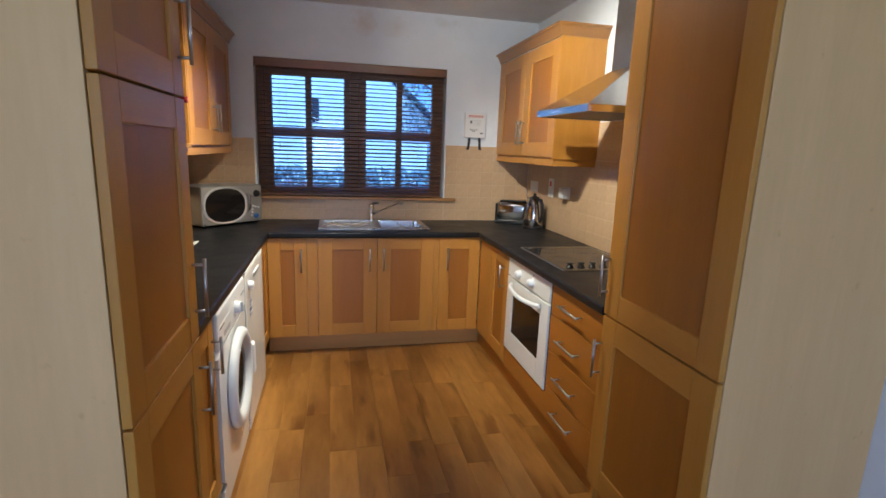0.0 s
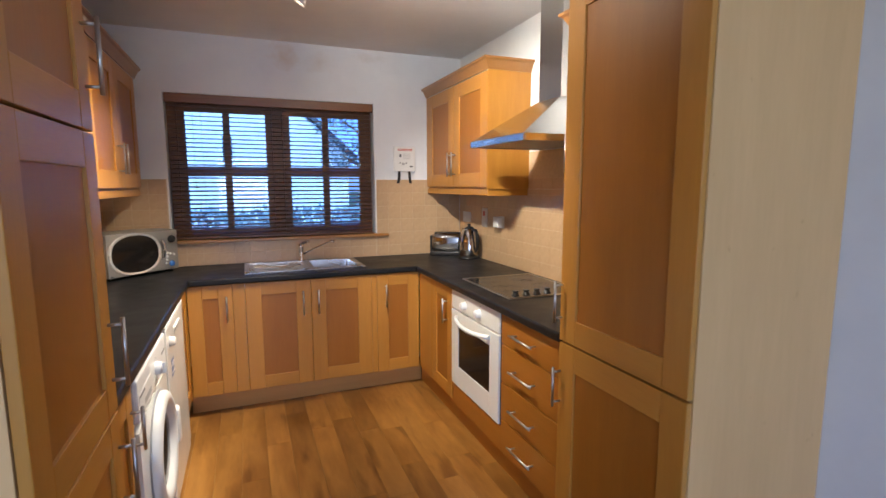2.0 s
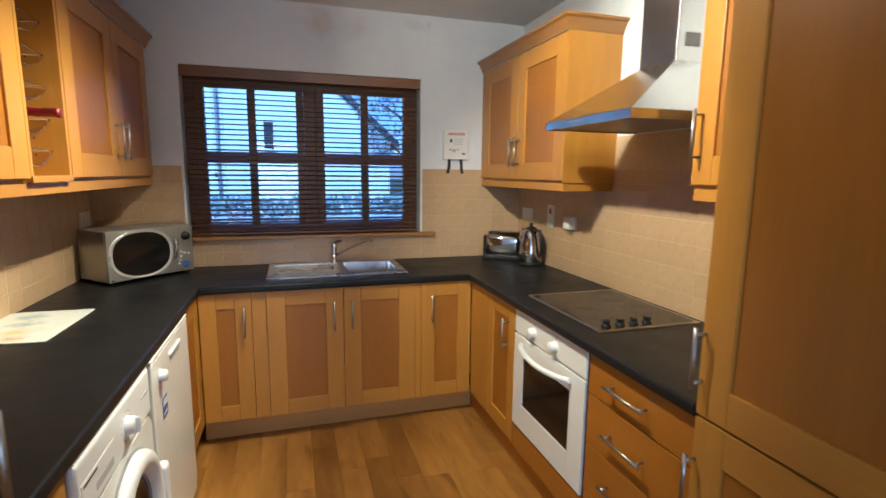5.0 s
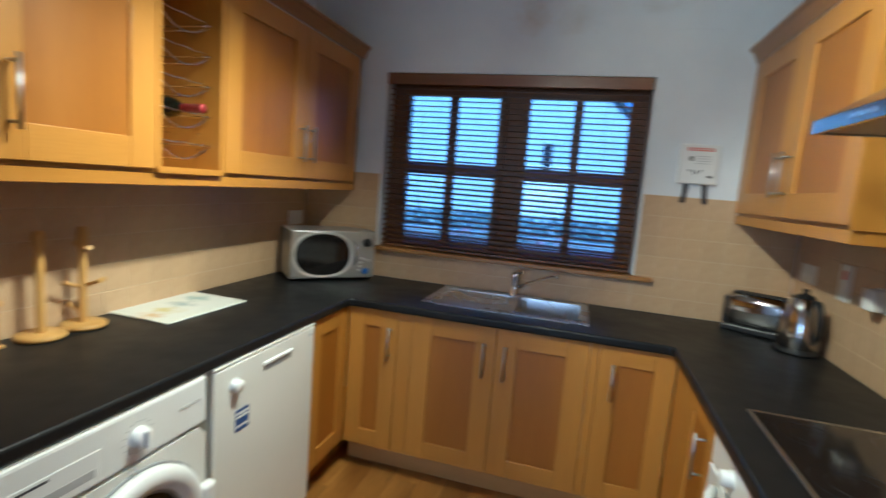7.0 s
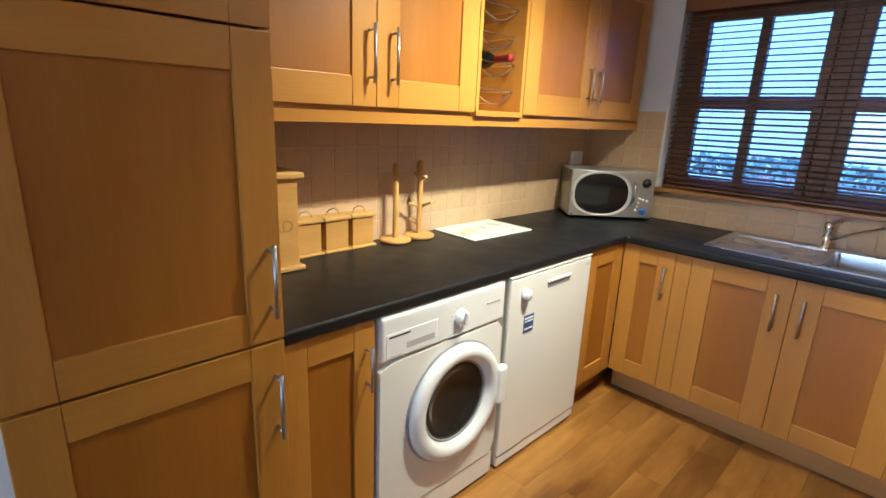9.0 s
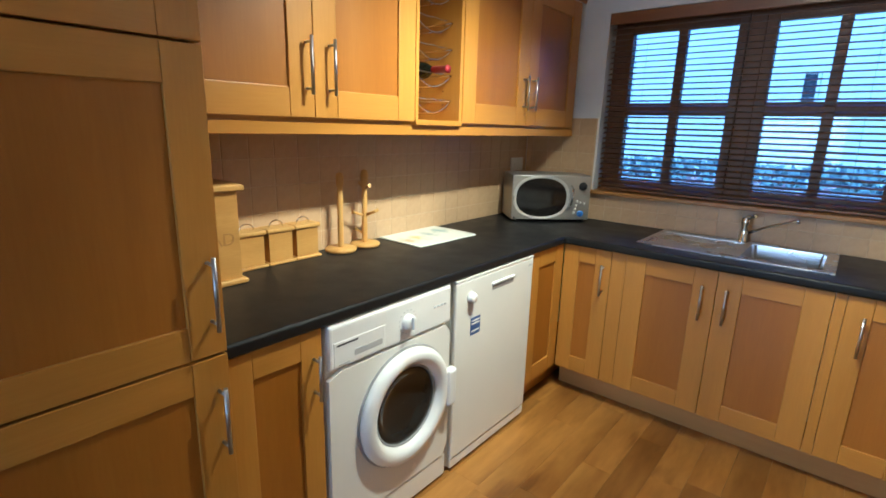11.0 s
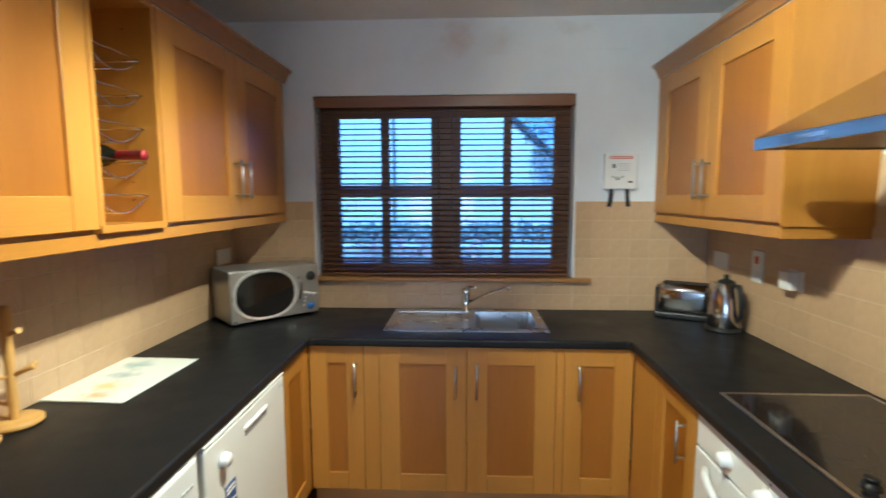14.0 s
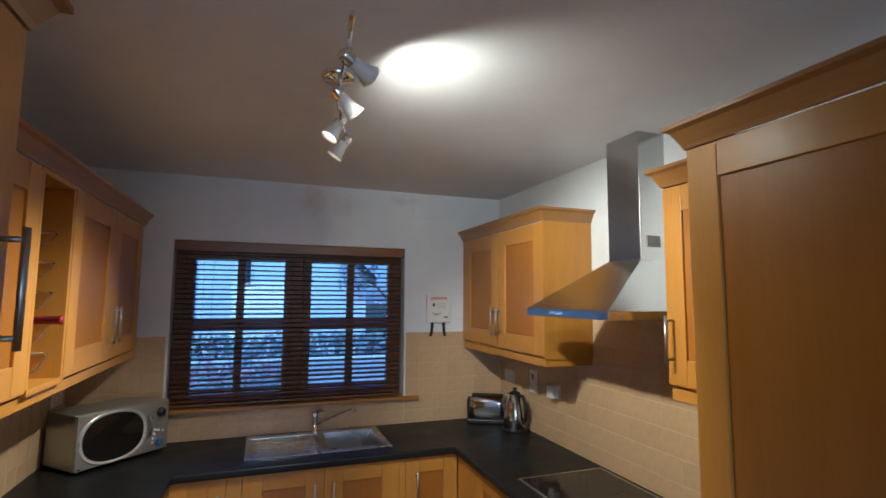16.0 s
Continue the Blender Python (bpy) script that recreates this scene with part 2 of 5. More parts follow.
# chopping board print
board_mat, nt, b = mat("board_print", 0.12)
mp = mapped(nt, (1, 1, 1))
base = mix(nt, (0.80, 0.82, 0.77), (0.72, 0.76, 0.66), noise_of(nt, mp, 9, 3, 0.5).outputs["Fac"])
for at, size, tint in (((-0.49, -0.640, 0.91), (0.14, 0.10, 0.8), (0.62, 0.34, 0.10)), ((-0.50, -0.560, 0.91), (0.15, 0.11, 0.8), (0.66, 0.55, 0.18)), ((-0.52, -0.455, 0.91), (0.16, 0.10, 0.8), (0.34, 0.44, 0.46)), ((-0.54, -0.350, 0.91), (0.15, 0.11, 0.8), (0.24, 0.42, 0.42))):
    ms = mapped(nt, tuple(1 / q for q in size))
    ms.inputs["Location"].default_value = tuple(-a / q for a, q in zip(at, size))
    warp = noise_of(nt, mp, 22, 4, 0.6)
    vm = nt.nodes.new("ShaderNodeVectorMath")
    vm.operation = "LENGTH"
    nt.links.new(ms.outputs[0], vm.inputs[0])
    am = nt.nodes.new("ShaderNodeMath")
    am.operation = "ADD"
    nt.links.new(vm.outputs["Value"], am.inputs[0])
    nt.links.new(warp.outputs["Fac"], am.inputs[1])
    base = mix(nt, base, tint, ramp(nt, am.outputs[0], [(0.55, grey(0.75)), (1.0, grey(0.0))]).outputs[0])
nt.links.new(base, b.inputs["Base Color"])

# window glass
pane_mat = bpy.data.materials.new("window_glass")
pane_mat.use_nodes = True
b = pane_mat.node_tree.nodes["Principled BSDF"]
b.inputs["Transmission Weight"].default_value = 1.0
b.inputs["Roughness"].default_value = 0.0
b.inputs["IOR"].default_value = 1.45
bulb_mat = bpy.data.materials.new("bulb_face")
bulb_mat.use_nodes = True
b = bulb_mat.node_tree.nodes["Principled BSDF"]
b.inputs["Emission Color"].default_value = (1.0, 0.85, 0.62, 1)
b.inputs["Emission Strength"].default_value = 14.0

# ------------------------------------------------------------ building helpers
def box(bm, x0, x1, y0, y1, z0, z1, bev=0.0, seg=2, mi=0):
    v = [bm.verts.new((x, y, z)) for x in (x0, x1) for y in (y0, y1) for z in (z0, z1)]
    fs = [bm.faces.new([v[i] for i in f]) for f in ((0, 1, 3, 2), (4, 6, 7, 5), (0, 4, 5, 1), (2, 3, 7, 6), (0, 2, 6, 4), (1, 5, 7, 3))]
    for f in fs:
        f.material_index = mi
    if bev:
        es = list({e for f in fs for e in f.edges})
        bmesh.ops.bevel(bm, geom=es, offset=bev, segments=seg, profile=0.5, affect="EDGES")
    return bm


def tube(bm, a, c, r, r2=None, n=14, cap=True):
    a, c = Vector(a), Vector(c)
    q = (c - a).to_track_quat("Z", "Y").to_matrix()
    r2 = r if r2 is None else r2
    rings = []
    for p, rad in ((a, r), (c, r2)):
        rings.append([bm.verts.new(p + q @ Vector((rad * math.cos(k * 2 * math.pi / n), rad * math.sin(k * 2 * math.pi / n), 0))) for k in range(n)])
    for k in range(n):
        f = bm.faces.new([rings[0][k], rings[0][(k + 1) % n], rings[1][(k + 1) % n], rings[1][k]])
        f.smooth = True
    if cap:
        bm.faces.new(rings[0][::-1])
        bm.faces.new(rings[1])
    return bm


def sweep(bm, pts, r, n=10):
    """A round bar along a line of points, with radius r or a radius for each."""
    pts = [Vector(p) for p in pts]
    rad = r if isinstance(r, (list, tuple)) else [r] * len(pts)
    rings = []
    up = Vector((0.13, 0.31, 0.94))
    for i, p in enumerate(pts):
        d = (pts[min(i + 1, len(pts) - 1)] - pts[max(i - 1, 0)]).normalized()
        s = d.cross(up).normalized()
        u = s.cross(d)
        rings.append([bm.verts.new(p + rad[i] * (s * math.cos(k * 2 * math.pi / n) + u * math.sin(k * 2 * math.pi / n))) for k in range(n)])
    for a, c in zip(rings, rings[1:]):
        for k in range(n):
            f = bm.faces.new([a[k], a[(k + 1) % n], c[(k + 1) % n], c[k]])
            f.smooth = True
    bm.faces.new(rings[0][::-1])
    bm.faces.new(rings[-1])
    return bm


def lathe(bm, profile, n=28, m=None):
    """A turned body: (radius, height) pairs from the bottom up, about z."""
    rings = []
    for rr, z in profile:
        rings.append([bm.verts.new((max(rr, 1e-4) * math.cos(k * 2 * math.pi / n), max(rr, 1e-4) * math.sin(k * 2 * math.pi / n), z)) for k in range(n)])
    fs = []
    for a, c in zip(rings, rings[1:]):
        for k in range(n):
            f = bm.faces.new([a[k], a[(k + 1) % n], c[(k + 1) % n], c[k]])
            f.smooth = True
    if m is not None:
        bmesh.ops.transform(bm, matrix=m, verts=[v for ring in rings for v in ring])
    return bm


def extrude(bm, outline, axis_from, axis_to, place):
    """A prism: outline pairs mapped by place(u, v, w) between the two ends w."""
    a = [bm.verts.new(place(u, v, axis_from)) for u, v in outline]
    c = [bm.verts.new(place(u, v, axis_to)) for u, v in outline]
    k = len(outline)
    for i in range(k):
        bm.faces.new([a[i], a[(i + 1) % k], c[(i + 1) % k], c[i]])
    bm.faces.new(a[::-1])
    bm.faces.new(c)
    bmesh.ops.recalc_face_normals(bm, faces=bm.faces[:])
    return bm


def mesh_of(name, bm, materials):
    me = bpy.data.meshes.new(name)
    bm.to_mesh(me)
    bm.free()
    for m in materials if isinstance(materials, (list, tuple)) else [materials]:
        me.materials.append(m)
    return me


def part(name, bm, material, parent, label=""):
    ob = new(name, mesh_of(name, bm, material))
    ob.parent = parent
    if parent.type == "EMPTY":
        ob.matrix_parent_inverse = parent.matrix_basis.inverted()
    return tagged(ob, label)


def thing(name, label, category, at=(0, 0, 0), group="", kind=""):
    e = new(name)
    e.empty_display_size = 0.05
    e.matrix_basis = Matrix.Translation(at)
    return tagged(e, label, category, group, kind)


def solid(name, bm, material, label, category, kind="", group=""):
    return tagged(new(name, mesh_of(name, bm, material)), label, category, group, kind)


def bx(*a, **k):
    return box(bmesh.new(), *a, **k)


def facing(side, x, y, z):
    """Pose of a front whose width runs along local x and which looks along local -y."""
    return pose(x, y, z, 0, 0, {"south": 0, "east": 90, "west": -90}[side])


def bar_handle(m, x, z0, z1, along="z"):
    bm = bmesh.new()
    if along == "z":
        tube(bm, (x, -0.034, z0), (x, -0.034, z1), 0.0055)
        for z in (z0 + 0.018, z1 - 0.018):
            tube(bm, (x, 0.0, z), (x, -0.034, z), 0.0045, n=10)
    else:
        tube(bm, (z0, -0.034, x), (z1, -0.034, x), 0.0055)
        for q in (z0 + 0.018, z1 - 0.018):
            tube(bm, (q, 0.0, x), (q, -0.034, x), 0.0045, n=10)
    bm.transform(m)
    return bm


def shaker_door(parent, m, w, h, handle=None, stile=0.085, rail=0.085, name="door"):
    """A framed door with a sunk panel; handle is (x, z0, z1)."""
    t, g = 0.021, 0.0009
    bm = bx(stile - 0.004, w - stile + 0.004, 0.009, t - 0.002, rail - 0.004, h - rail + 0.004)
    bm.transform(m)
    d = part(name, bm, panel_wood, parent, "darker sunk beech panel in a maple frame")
    for x0, x1 in ((g, stile), (w - stile, w - g)):
        bm = bx(x0, x1, 0, t, g, h - g, 0.0025)
        bm.transform(m)
        part("stile", bm, frame_wood, d)
    for z0, z1 in ((g, rail), (h - rail, h - g)):
        bm = bx(stile + 0.0003, w - stile - 0.0003, 0.0005, t, z0, z1, 0.002)
        bm.transform(m)
        part("rail", bm, rail_wood, d)
    if handle:
        part("handle", bar_handle(m, *handle), handle_steel, d, "satin steel bar handle")
    return d


def crown_profile(bm, pts, close=False):
    """Cornice swept along the plan points (outer face to the left of travel is the room)."""
    prof = [(0.0, 0.0), (0.006, 0.0), (0.010, 0.012), (0.030, 0.050), (0.045, 0.058), (0.045, 0.070), (0.0, 0.070)]
    n = len(pts)
    rows = []
    for i, (x, y, z) in enumerate(pts):
        p = Vector((x, y))
        d0 = (p - Vector(pts[i - 1][:2])).normalized() if i else None
        d1 = (Vector(pts[i + 1][:2]) - p).normalized() if i < n - 1 else None
        nrm = [Vector((-d.y, d.x)) for d in (d0, d1) if d]
        o = nrm[0] if len(nrm) == 1 else (nrm[0] + nrm[1]) / (1 + nrm[0].dot(nrm[1]))
        rows.append([bm.verts.new((x + o.x * u, y + o.y * u, z + v)) for u, v in prof])
    k = len(prof)
    for a, c in zip(rows, rows[1:]):
        for j in range(k):
            bm.faces.new([a[j], a[(j + 1) % k], c[(j + 1) % k], c[j]])
    bm.faces.new(rows[0])
    bm.faces.new(rows[-1][::-1])
    bmesh.ops.recalc_face_normals(bm, faces=bm.faces[:])
    return bm


# ------------------------------------------------------------ structure
XL, XR, YB, CEIL, SOUTH = -0.65, 2.10, 0.694, 2.546, -6.2
WX0, WX1, WZ0, WZ1 = -0.14, 1.342, 1.078, 2.135
bm = bmesh.new()
for x0, x1, z0, z1 in ((XL - 0.3, WX0, 0, CEIL), (WX1, XR + 0.3, 0, CEIL), (WX0, WX1, 0, WZ0), (WX0, WX1, WZ1, CEIL)):
    box(bm, x0, x1, YB, YB + 0.30, z0, z1)
wall_north = solid("wall_north", bm, wall_paint, "white painted wall with a brown damp stain over the window", "wall", "structure")
wall_west = solid("wall_west", bx(XL - 0.3, XL, SOUTH, YB, 0, CEIL), wall_paint, "plain white painted side wall", "wall", "structure")
wall_east = solid("wall_east", bx(XR, XR + 0.3, SOUTH, YB, 0, CEIL), wall_paint, "plain white painted side wall", "wall", "structure")
bm = bmesh.new()
for x0, x1, z0, z1 in ((XL - 0.3, -0.5, 0, CEIL), (0.9, XR + 0.3, 0, CEIL), (-0.5, 0.9, 2.1, CEIL), (-0.5, 0.9, 0, 0.95)):
    box(bm, x0, x1, SOUTH - 0.3, SOUTH, z0, z1)
solid("wall_south", bm, wall_paint, "plain white end wall with a wide daylight opening", "wall", "structure")
solid("ceiling", bx(XL - 0.3, XR + 0.3, SOUTH - 0.3, YB + 0.3, CEIL, CEIL + 0.12), ceiling_paint, "plain painted ceiling", "ceiling", "structure")
floor = solid("floor", bx(XL, XR, SOUTH, YB, -0.10, -0.009), black_gap, "oak laminate floor of narrow planks", "floor", "structure")

# daylight from the room behind
day = new("south_daylight", bpy.data.lights.new("south_daylight", "AREA"))
day.data.shape, day.data.size, day.data.size_y = "RECTANGLE", 1.35, 1.1
day.data.energy, day.data.color = 34, (0.56, 0.76, 1.0)
day.matrix_basis = look((0.2, SOUTH - 0.05, 1.52), (0.4, 0, 1.5))

# ------------------------------------------------------------ window, sill and blind
window = thing("window_1", "dark-stained timber casement window with glazing bars", "window", (0.6, 0.80, WZ0), kind="structure")
FY0, FY1 = 0.805, 0.865
bm = bmesh.new()
box(bm, WX0, WX0 + 0.06, FY0, FY1, WZ0, WZ1, 0.004)
box(bm, WX1 - 0.05, WX1, FY0, FY1, WZ0, WZ1, 0.004)
box(bm, WX0 + 0.06, WX1 - 0.05, FY0, FY1, WZ0, WZ0 + 0.05, 0.004)
box(bm, WX0 + 0.06, WX1 - 0.05, FY0, FY1, WZ1 - 0.06, WZ1, 0.004)
box(bm, 0.572, 0.648, FY0, FY1, WZ0 + 0.05, WZ1 - 0.06, 0.004)
part("window_frame", bm, window_wood, window)
for x0, x1 in ((-0.078, 0.570), (0.650, 1.290)):
    bm = bmesh.new()
    z0, z1 = WZ0 + 0.052, WZ1 - 0.062
    box(bm, x0, x0 + 0.052, FY0 - 0.012, FY1 - 0.01, z0, z1, 0.004)
    box(bm, x1 - 0.045, x1, FY0 - 0.012, FY1 - 0.01, z0, z1, 0.004)
    box(bm, x0 + 0.052, x1 - 0.045, FY0 - 0.012, FY1 - 0.01, z0, z0 + 0.05, 0.004)
    box(bm, x0 + 0.052, x1 - 0.045, FY0 - 0.012, FY1 - 0.01, z1 - 0.045, z1, 0.004)
    xm = (x0 + x1) / 2 + 0.004
    box(bm, xm - 0.024, xm + 0.024, FY0 - 0.006, FY1 - 0.015, z0 + 0.05, z1 - 0.045, 0.003)
    box(bm, x0 + 0.052, xm - 0.0245, FY0 - 0.006, FY1 - 0.015, 1.560, 1.632, 0.003)
    box(bm, xm + 0.0245, x1 - 0.045, FY0 - 0.006, FY1 - 0.015, 1.560, 1.632, 0.003)
    sash = part("sash", bm, window_wood, window)
    for a, c in ((x0 + 0.05, xm - 0.02), (xm + 0.02, x1 - 0.043)):
        for p, q in ((z0 + 0.045, 1.565), (1.628, z1 - 0.04)):
            g = part("pane", bx(a, c, 0.834, 0.838, p, q), pane_mat, sash, "clear window pane")
            g.visible_shadow = False
solid("window_sill", bx(WX0 - 0.025, 1.447, 0.652, FY0 - 0.002, 1.076, 1.100, 0.005, 3), sill_wood, "varnished oak window sill", "sill", "structure")

blind = thing("venetian_blind", "dark brown wooden venetian blind, lowered with open slats", "blind", (0.6, 0.73, WZ1))
part("pelmet", bx(WX0 + 0.004, WX1 - 0.006, 0.690, 0.702, 2.068, 2.132, 0.003), pelmet_wood, blind, "mid-brown wooden pelmet")
part("head_rail", bx(WX0 + 0.012, WX1 - 0.016, 0.705, 0.76, 2.088, 2.128, 0.002), blind_wood, blind)
bm = bmesh.new()
prof = [(-0.019, -0.0016), (0.0, 0.0012), (0.019, -0.0016)]
extrude(bm, prof + [(u, v + 0.0034) for u, v in prof[::-1]], -0.722, 0.722, lambda u, v, w: (w, u, v))
slat_me = mesh_of("slat", bm, blind_wood)
PITCH = 0.0313
for i in range(30):
    z = 2.062 - PITCH * (i + 0.5)
    o = new("slat", slat_me)
    o.parent, o.matrix_parent_inverse = blind, blind.matrix_basis.inverted()
    o.matrix_basis = pose(0.600, 0.732, z, 13 + random.uniform(-1.5, 1.5), random.uniform(-0.08, 0.08), 0)
part("bottom_rail", bx(-0.122, 1.322, 0.712, 0.752, 1.106, 1.119, 0.003), blind_wood, blind)
for x in (0.09, 0.60, 1.12):
    part("ladder_cord", tube(bmesh.new(), (x, 0.7105, 1.115), (x, 0.7105, 2.09), 0.0011, n=6), blind_wood, blind)
for x, z in ((0.035, 1.50), (1.255, 1.45)):
    bm = bmesh.new()
    tube(bm, (x, 0.7025, z), (x, 0.7025, 2.066), 0.0012, n=6)
    tube(bm, (x, 0.7025, z - 0.03), (x, 0.7025, z), 0.0055, 0.002, n=10)
    part("pull_cord", bm, blind_wood, blind, "thin pull cord with a small toggle")

# ------------------------------------------------------------ worktop and base units
WT0, WT1 = 0.871, 0.911
LF, RF, BF = 0.004, 1.482, 0.062
def arc(cx, cy, r, a0, a1, n=5):
    return [(cx + r * math.cos(radians(a0 + (a1 - a0) * k / n)), cy + r * math.sin(radians(a0 + (a1 - a0) * k / n))) for k in range(n + 1)]


bm = bmesh.new()
outer = [(XL + 0.001, -1.810), (LF, -1.810)] + arc(LF + 0.022, BF - 0.022, 0.022, 180, 90) + arc(RF - 0.022, BF - 0.022, 0.022, 90, 0) + [(RF, -1.692), (XR - 0.001, -1.692), (XR - 0.001, YB - 0.001), (XL + 0.001, YB - 0.001)]
vs = [bm.verts.new((x, y, WT0)) for x, y in outer]
f = bm.faces.new(vs)
bmesh.ops.recalc_face_normals(bm, faces=[f])
g = bmesh.ops.extrude_face_region(bm, geom=[f])
bmesh.ops.translate(bm, verts=[v for v in g["geom"] if isinstance(v, bmesh.types.BMVert)], vec=(0, 0, WT1 - WT0))
bmesh.ops.recalc_face_normals(bm, faces=bm.faces[:])
lip = [e for e in bm.edges if abs(e.verts[0].co.z - e.verts[1].co.z) < 1e-5 and all(XL + 0.01 < v.co.x < XR - 0.01 and v.co.y < 0.1 for v in e.verts)]
bmesh.ops.bevel(bm, geom=lip, offset=0.011, segments=4, profile=0.5, affect="EDGES")
worktop = solid("worktop", bm, worktop_mat, "black laminate worktop with a rounded front edge", "worktop")
# opening for the sink bowl
cut = new("sink_cut", mesh_of("sink_cut", bx(0.775, 1.105, 0.235, 0.600, 0.80, 1.0), black_gap))
mod = worktop.modifiers.new("sink_opening", "BOOLEAN")
mod.object, mod.operation = cut, "DIFFERENCE"
bpy.context.view_layer.update()
done = bpy.data.meshes.new_from_object(worktop.evaluated_get(bpy.context.evaluated_depsgraph_get()))
worktop.modifiers.clear()
worktop.data = done
bpy.data.objects.remove(cut)

UB, UT = 0.150, 0.868
BY = 0.085
def back_unit(x0, x1, doors, label):
    u = thing("base_unit", label, "kitchen cabinet", ((x0 + x1) / 2, 0.4, 0.0), "base units under the worktop")
    bm = bmesh.new()
    box(bm, x0 + 0.002, x0 + 0.018, BY + 0.023, YB - 0.015, UB, 0.866)
    box(bm, x1 - 0.018, x1 - 0.002, BY + 0.023, YB - 0.015, UB, 0.866)
    box(bm, x0 + 0.018, x1 - 0.018, BY + 0.023, YB - 0.015, UB, UB + 0.018)
    box(bm, x0 + 0.018, x1 - 0.018, YB - 0.025, YB - 0.015, UB + 0.018, 0.76)
    for lx in (x0 + 0.05, x1 - 0.05):
        tube(bm, (lx, 0.55, 0.0), (lx, 0.55, UB), 0.018)
    part("carcass", bm, rail_wood, u)
    for dx0, dx1, hx in doors:
        shaker_door(u, facing("south", dx0, BY, UB), dx1 - dx0, UT - UB, (hx - dx0, 0.48, 0.645), stile=0.098 if dx1 - dx0 > 0.35 else 0.085)
    return u


back_unit(-0.008, 0.252, [(-0.010, 0.252, 0.216)], "narrow maple-framed base cabinet with a beech panel door")
back_unit(0.326, 1.156, [(0.326, 0.740, 0.687), (0.740, 1.156, 0.786)], "double-door maple-framed sink base cabinet")
back_unit(1.194, 1.507, [(1.194, 1.509, 1.256)], "narrow maple-framed base cabinet beside the oven run")
for x0, x1 in ((0.252, 0.326), (1.156, 1.194)):
    solid("filler_strip", bx(x0 + 0.001, x1 - 0.001, BY + 0.003, BY + 0.02, UB, UT), frame_wood, "narrow maple filler strip between cabinet doors", "filler", group="filler strips").location.z = 0
solid("plinth", bx(-0.03, 1.56, 0.200, 0.216, 0.0, UB - 0.002, 0.001), plinth_wood, "pale wooden kickboard under the sink units", "plinth", "structure")

# left run
u = thing("base_unit", "narrow maple-framed base cabinet beside the washing machine", "kitchen cabinet", (-0.3, -1.67, 0), "base units under the worktop")
bm = bmesh.new()
box(bm, -0.60, -0.032, -1.810, -1.792, UB, 0.866)
box(bm, -0.60, -0.032, -1.527, -1.509, UB, 0.866)
box(bm, -0.60, -0.032, -1.792, -1.527, UB, UB + 0.018)
box(bm, -0.56, -0.06, -1.810, -1.510, 0.0, UB - 0.001)
part("carcass", bm, rail_wood, u)
shaker_door(u, facing("east", -0.010, -1.810, UB), 0.300, UT - UB, (0.268, 0.50, 0.645), stile=0.075)
u = thing("corner_unit", "maple-framed corner cabinet front beside the dishwasher", "kitchen cabinet", (-0.3, -0.09, 0), "base units under the worktop")
bm = bmesh.new()
box(bm, -0.60, -0.035, -0.262, -0.244, UB, 0.866)
box(bm, -0.60, -0.035, -0.244, 0.66, UB, UB + 0.018)
box(bm, -0.56, -0.10, -0.255, 0.66, 0.0, UB - 0.001)
part("carcass", bm, rail_wood, u)
shaker_door(u, facing("east", -0.012, -0.262, UB), 0.345, UT - UB, None, stile=0.085)

# right run
u = thing("base_unit", "maple-framed corner cabinet with a beech panel door beside the oven", "kitchen cabinet", (1.8, -0.2, 0), "base units under the worktop")
bm = bmesh.new()
box(bm, 1.535, 2.06, -0.528, -0.510, UB, 0.866)
box(bm, 1.535, 2.06, -0.510, 0.05, UB, UB + 0.018)
box(bm, 1.585, 2.06, -0.528, 0.05, 0.0, UB - 0.001)
part("carcass", bm, rail_wood, u)
shaker_door(u, facing("west", 1.512, -0.180, UB), 0.350, UT - UB, (0.280, 0.48, 0.635), stile=0.075)
bm = bx(0.0015, 0.262, 0, 0.021, 0, UT - UB, 0.002)
bm.transform(facing("west", 1.512, 0.083, UB))
part("corner_panel", bm, frame_wood, u)

u = thing("drawer_unit", "beech four-drawer base unit with steel bar handles", "kitchen drawers", (1.8, -1.43, 0), "base units under the worktop")
bm = bmesh.new()
box(bm, 1.535, 2.06, -1.190, -1.172, UB, 0.866)
box(bm, 1.535, 2.06, -1.690, -1.672, UB, 0.866)
box(bm, 1.535, 2.06, -1.672, -1.190, UB, UB + 0.018)
box(bm, 1.575, 2.06, -1.690, -1.172, 0.0, UB - 0.001)
part("carcass", bm, rail_wood, u)
for z0, z1 in ((0.708, 0.868), (0.510, 0.706), (0.318, 0.508), (0.140, 0.316)):
    m = facing("west", 1.512, -1.174, z0)
    bm = bx(0.0015, 0.512, 0, 0.021, 0.001, z1 - z0 - 0.001, 0.003)
    bm.transform(m)
    d = part("drawer", bm, slab_wood, u)
    zz = (z1 - z0) / 2
    part("handle", bar_handle(m, zz, 0.130, 0.330, "x"), handle_steel, d, "satin steel bar handle")
solid("plinth", bx(1.560, 1.572, -1.692, 0.19, 0.0, 0.139, 0.001), slab_wood, "wooden kickboard under the oven run", "plinth", "structure")

# oven
oven = thing("oven", "white built-in electric oven with a dark glass window", "oven", (1.8, -0.85, 0.27))
OW, OH = 0.614, 0.588
om = facing("west", 1.508, -0.549, 0.277)
def put(bm, m):
    bm.transform(m)
    return bm


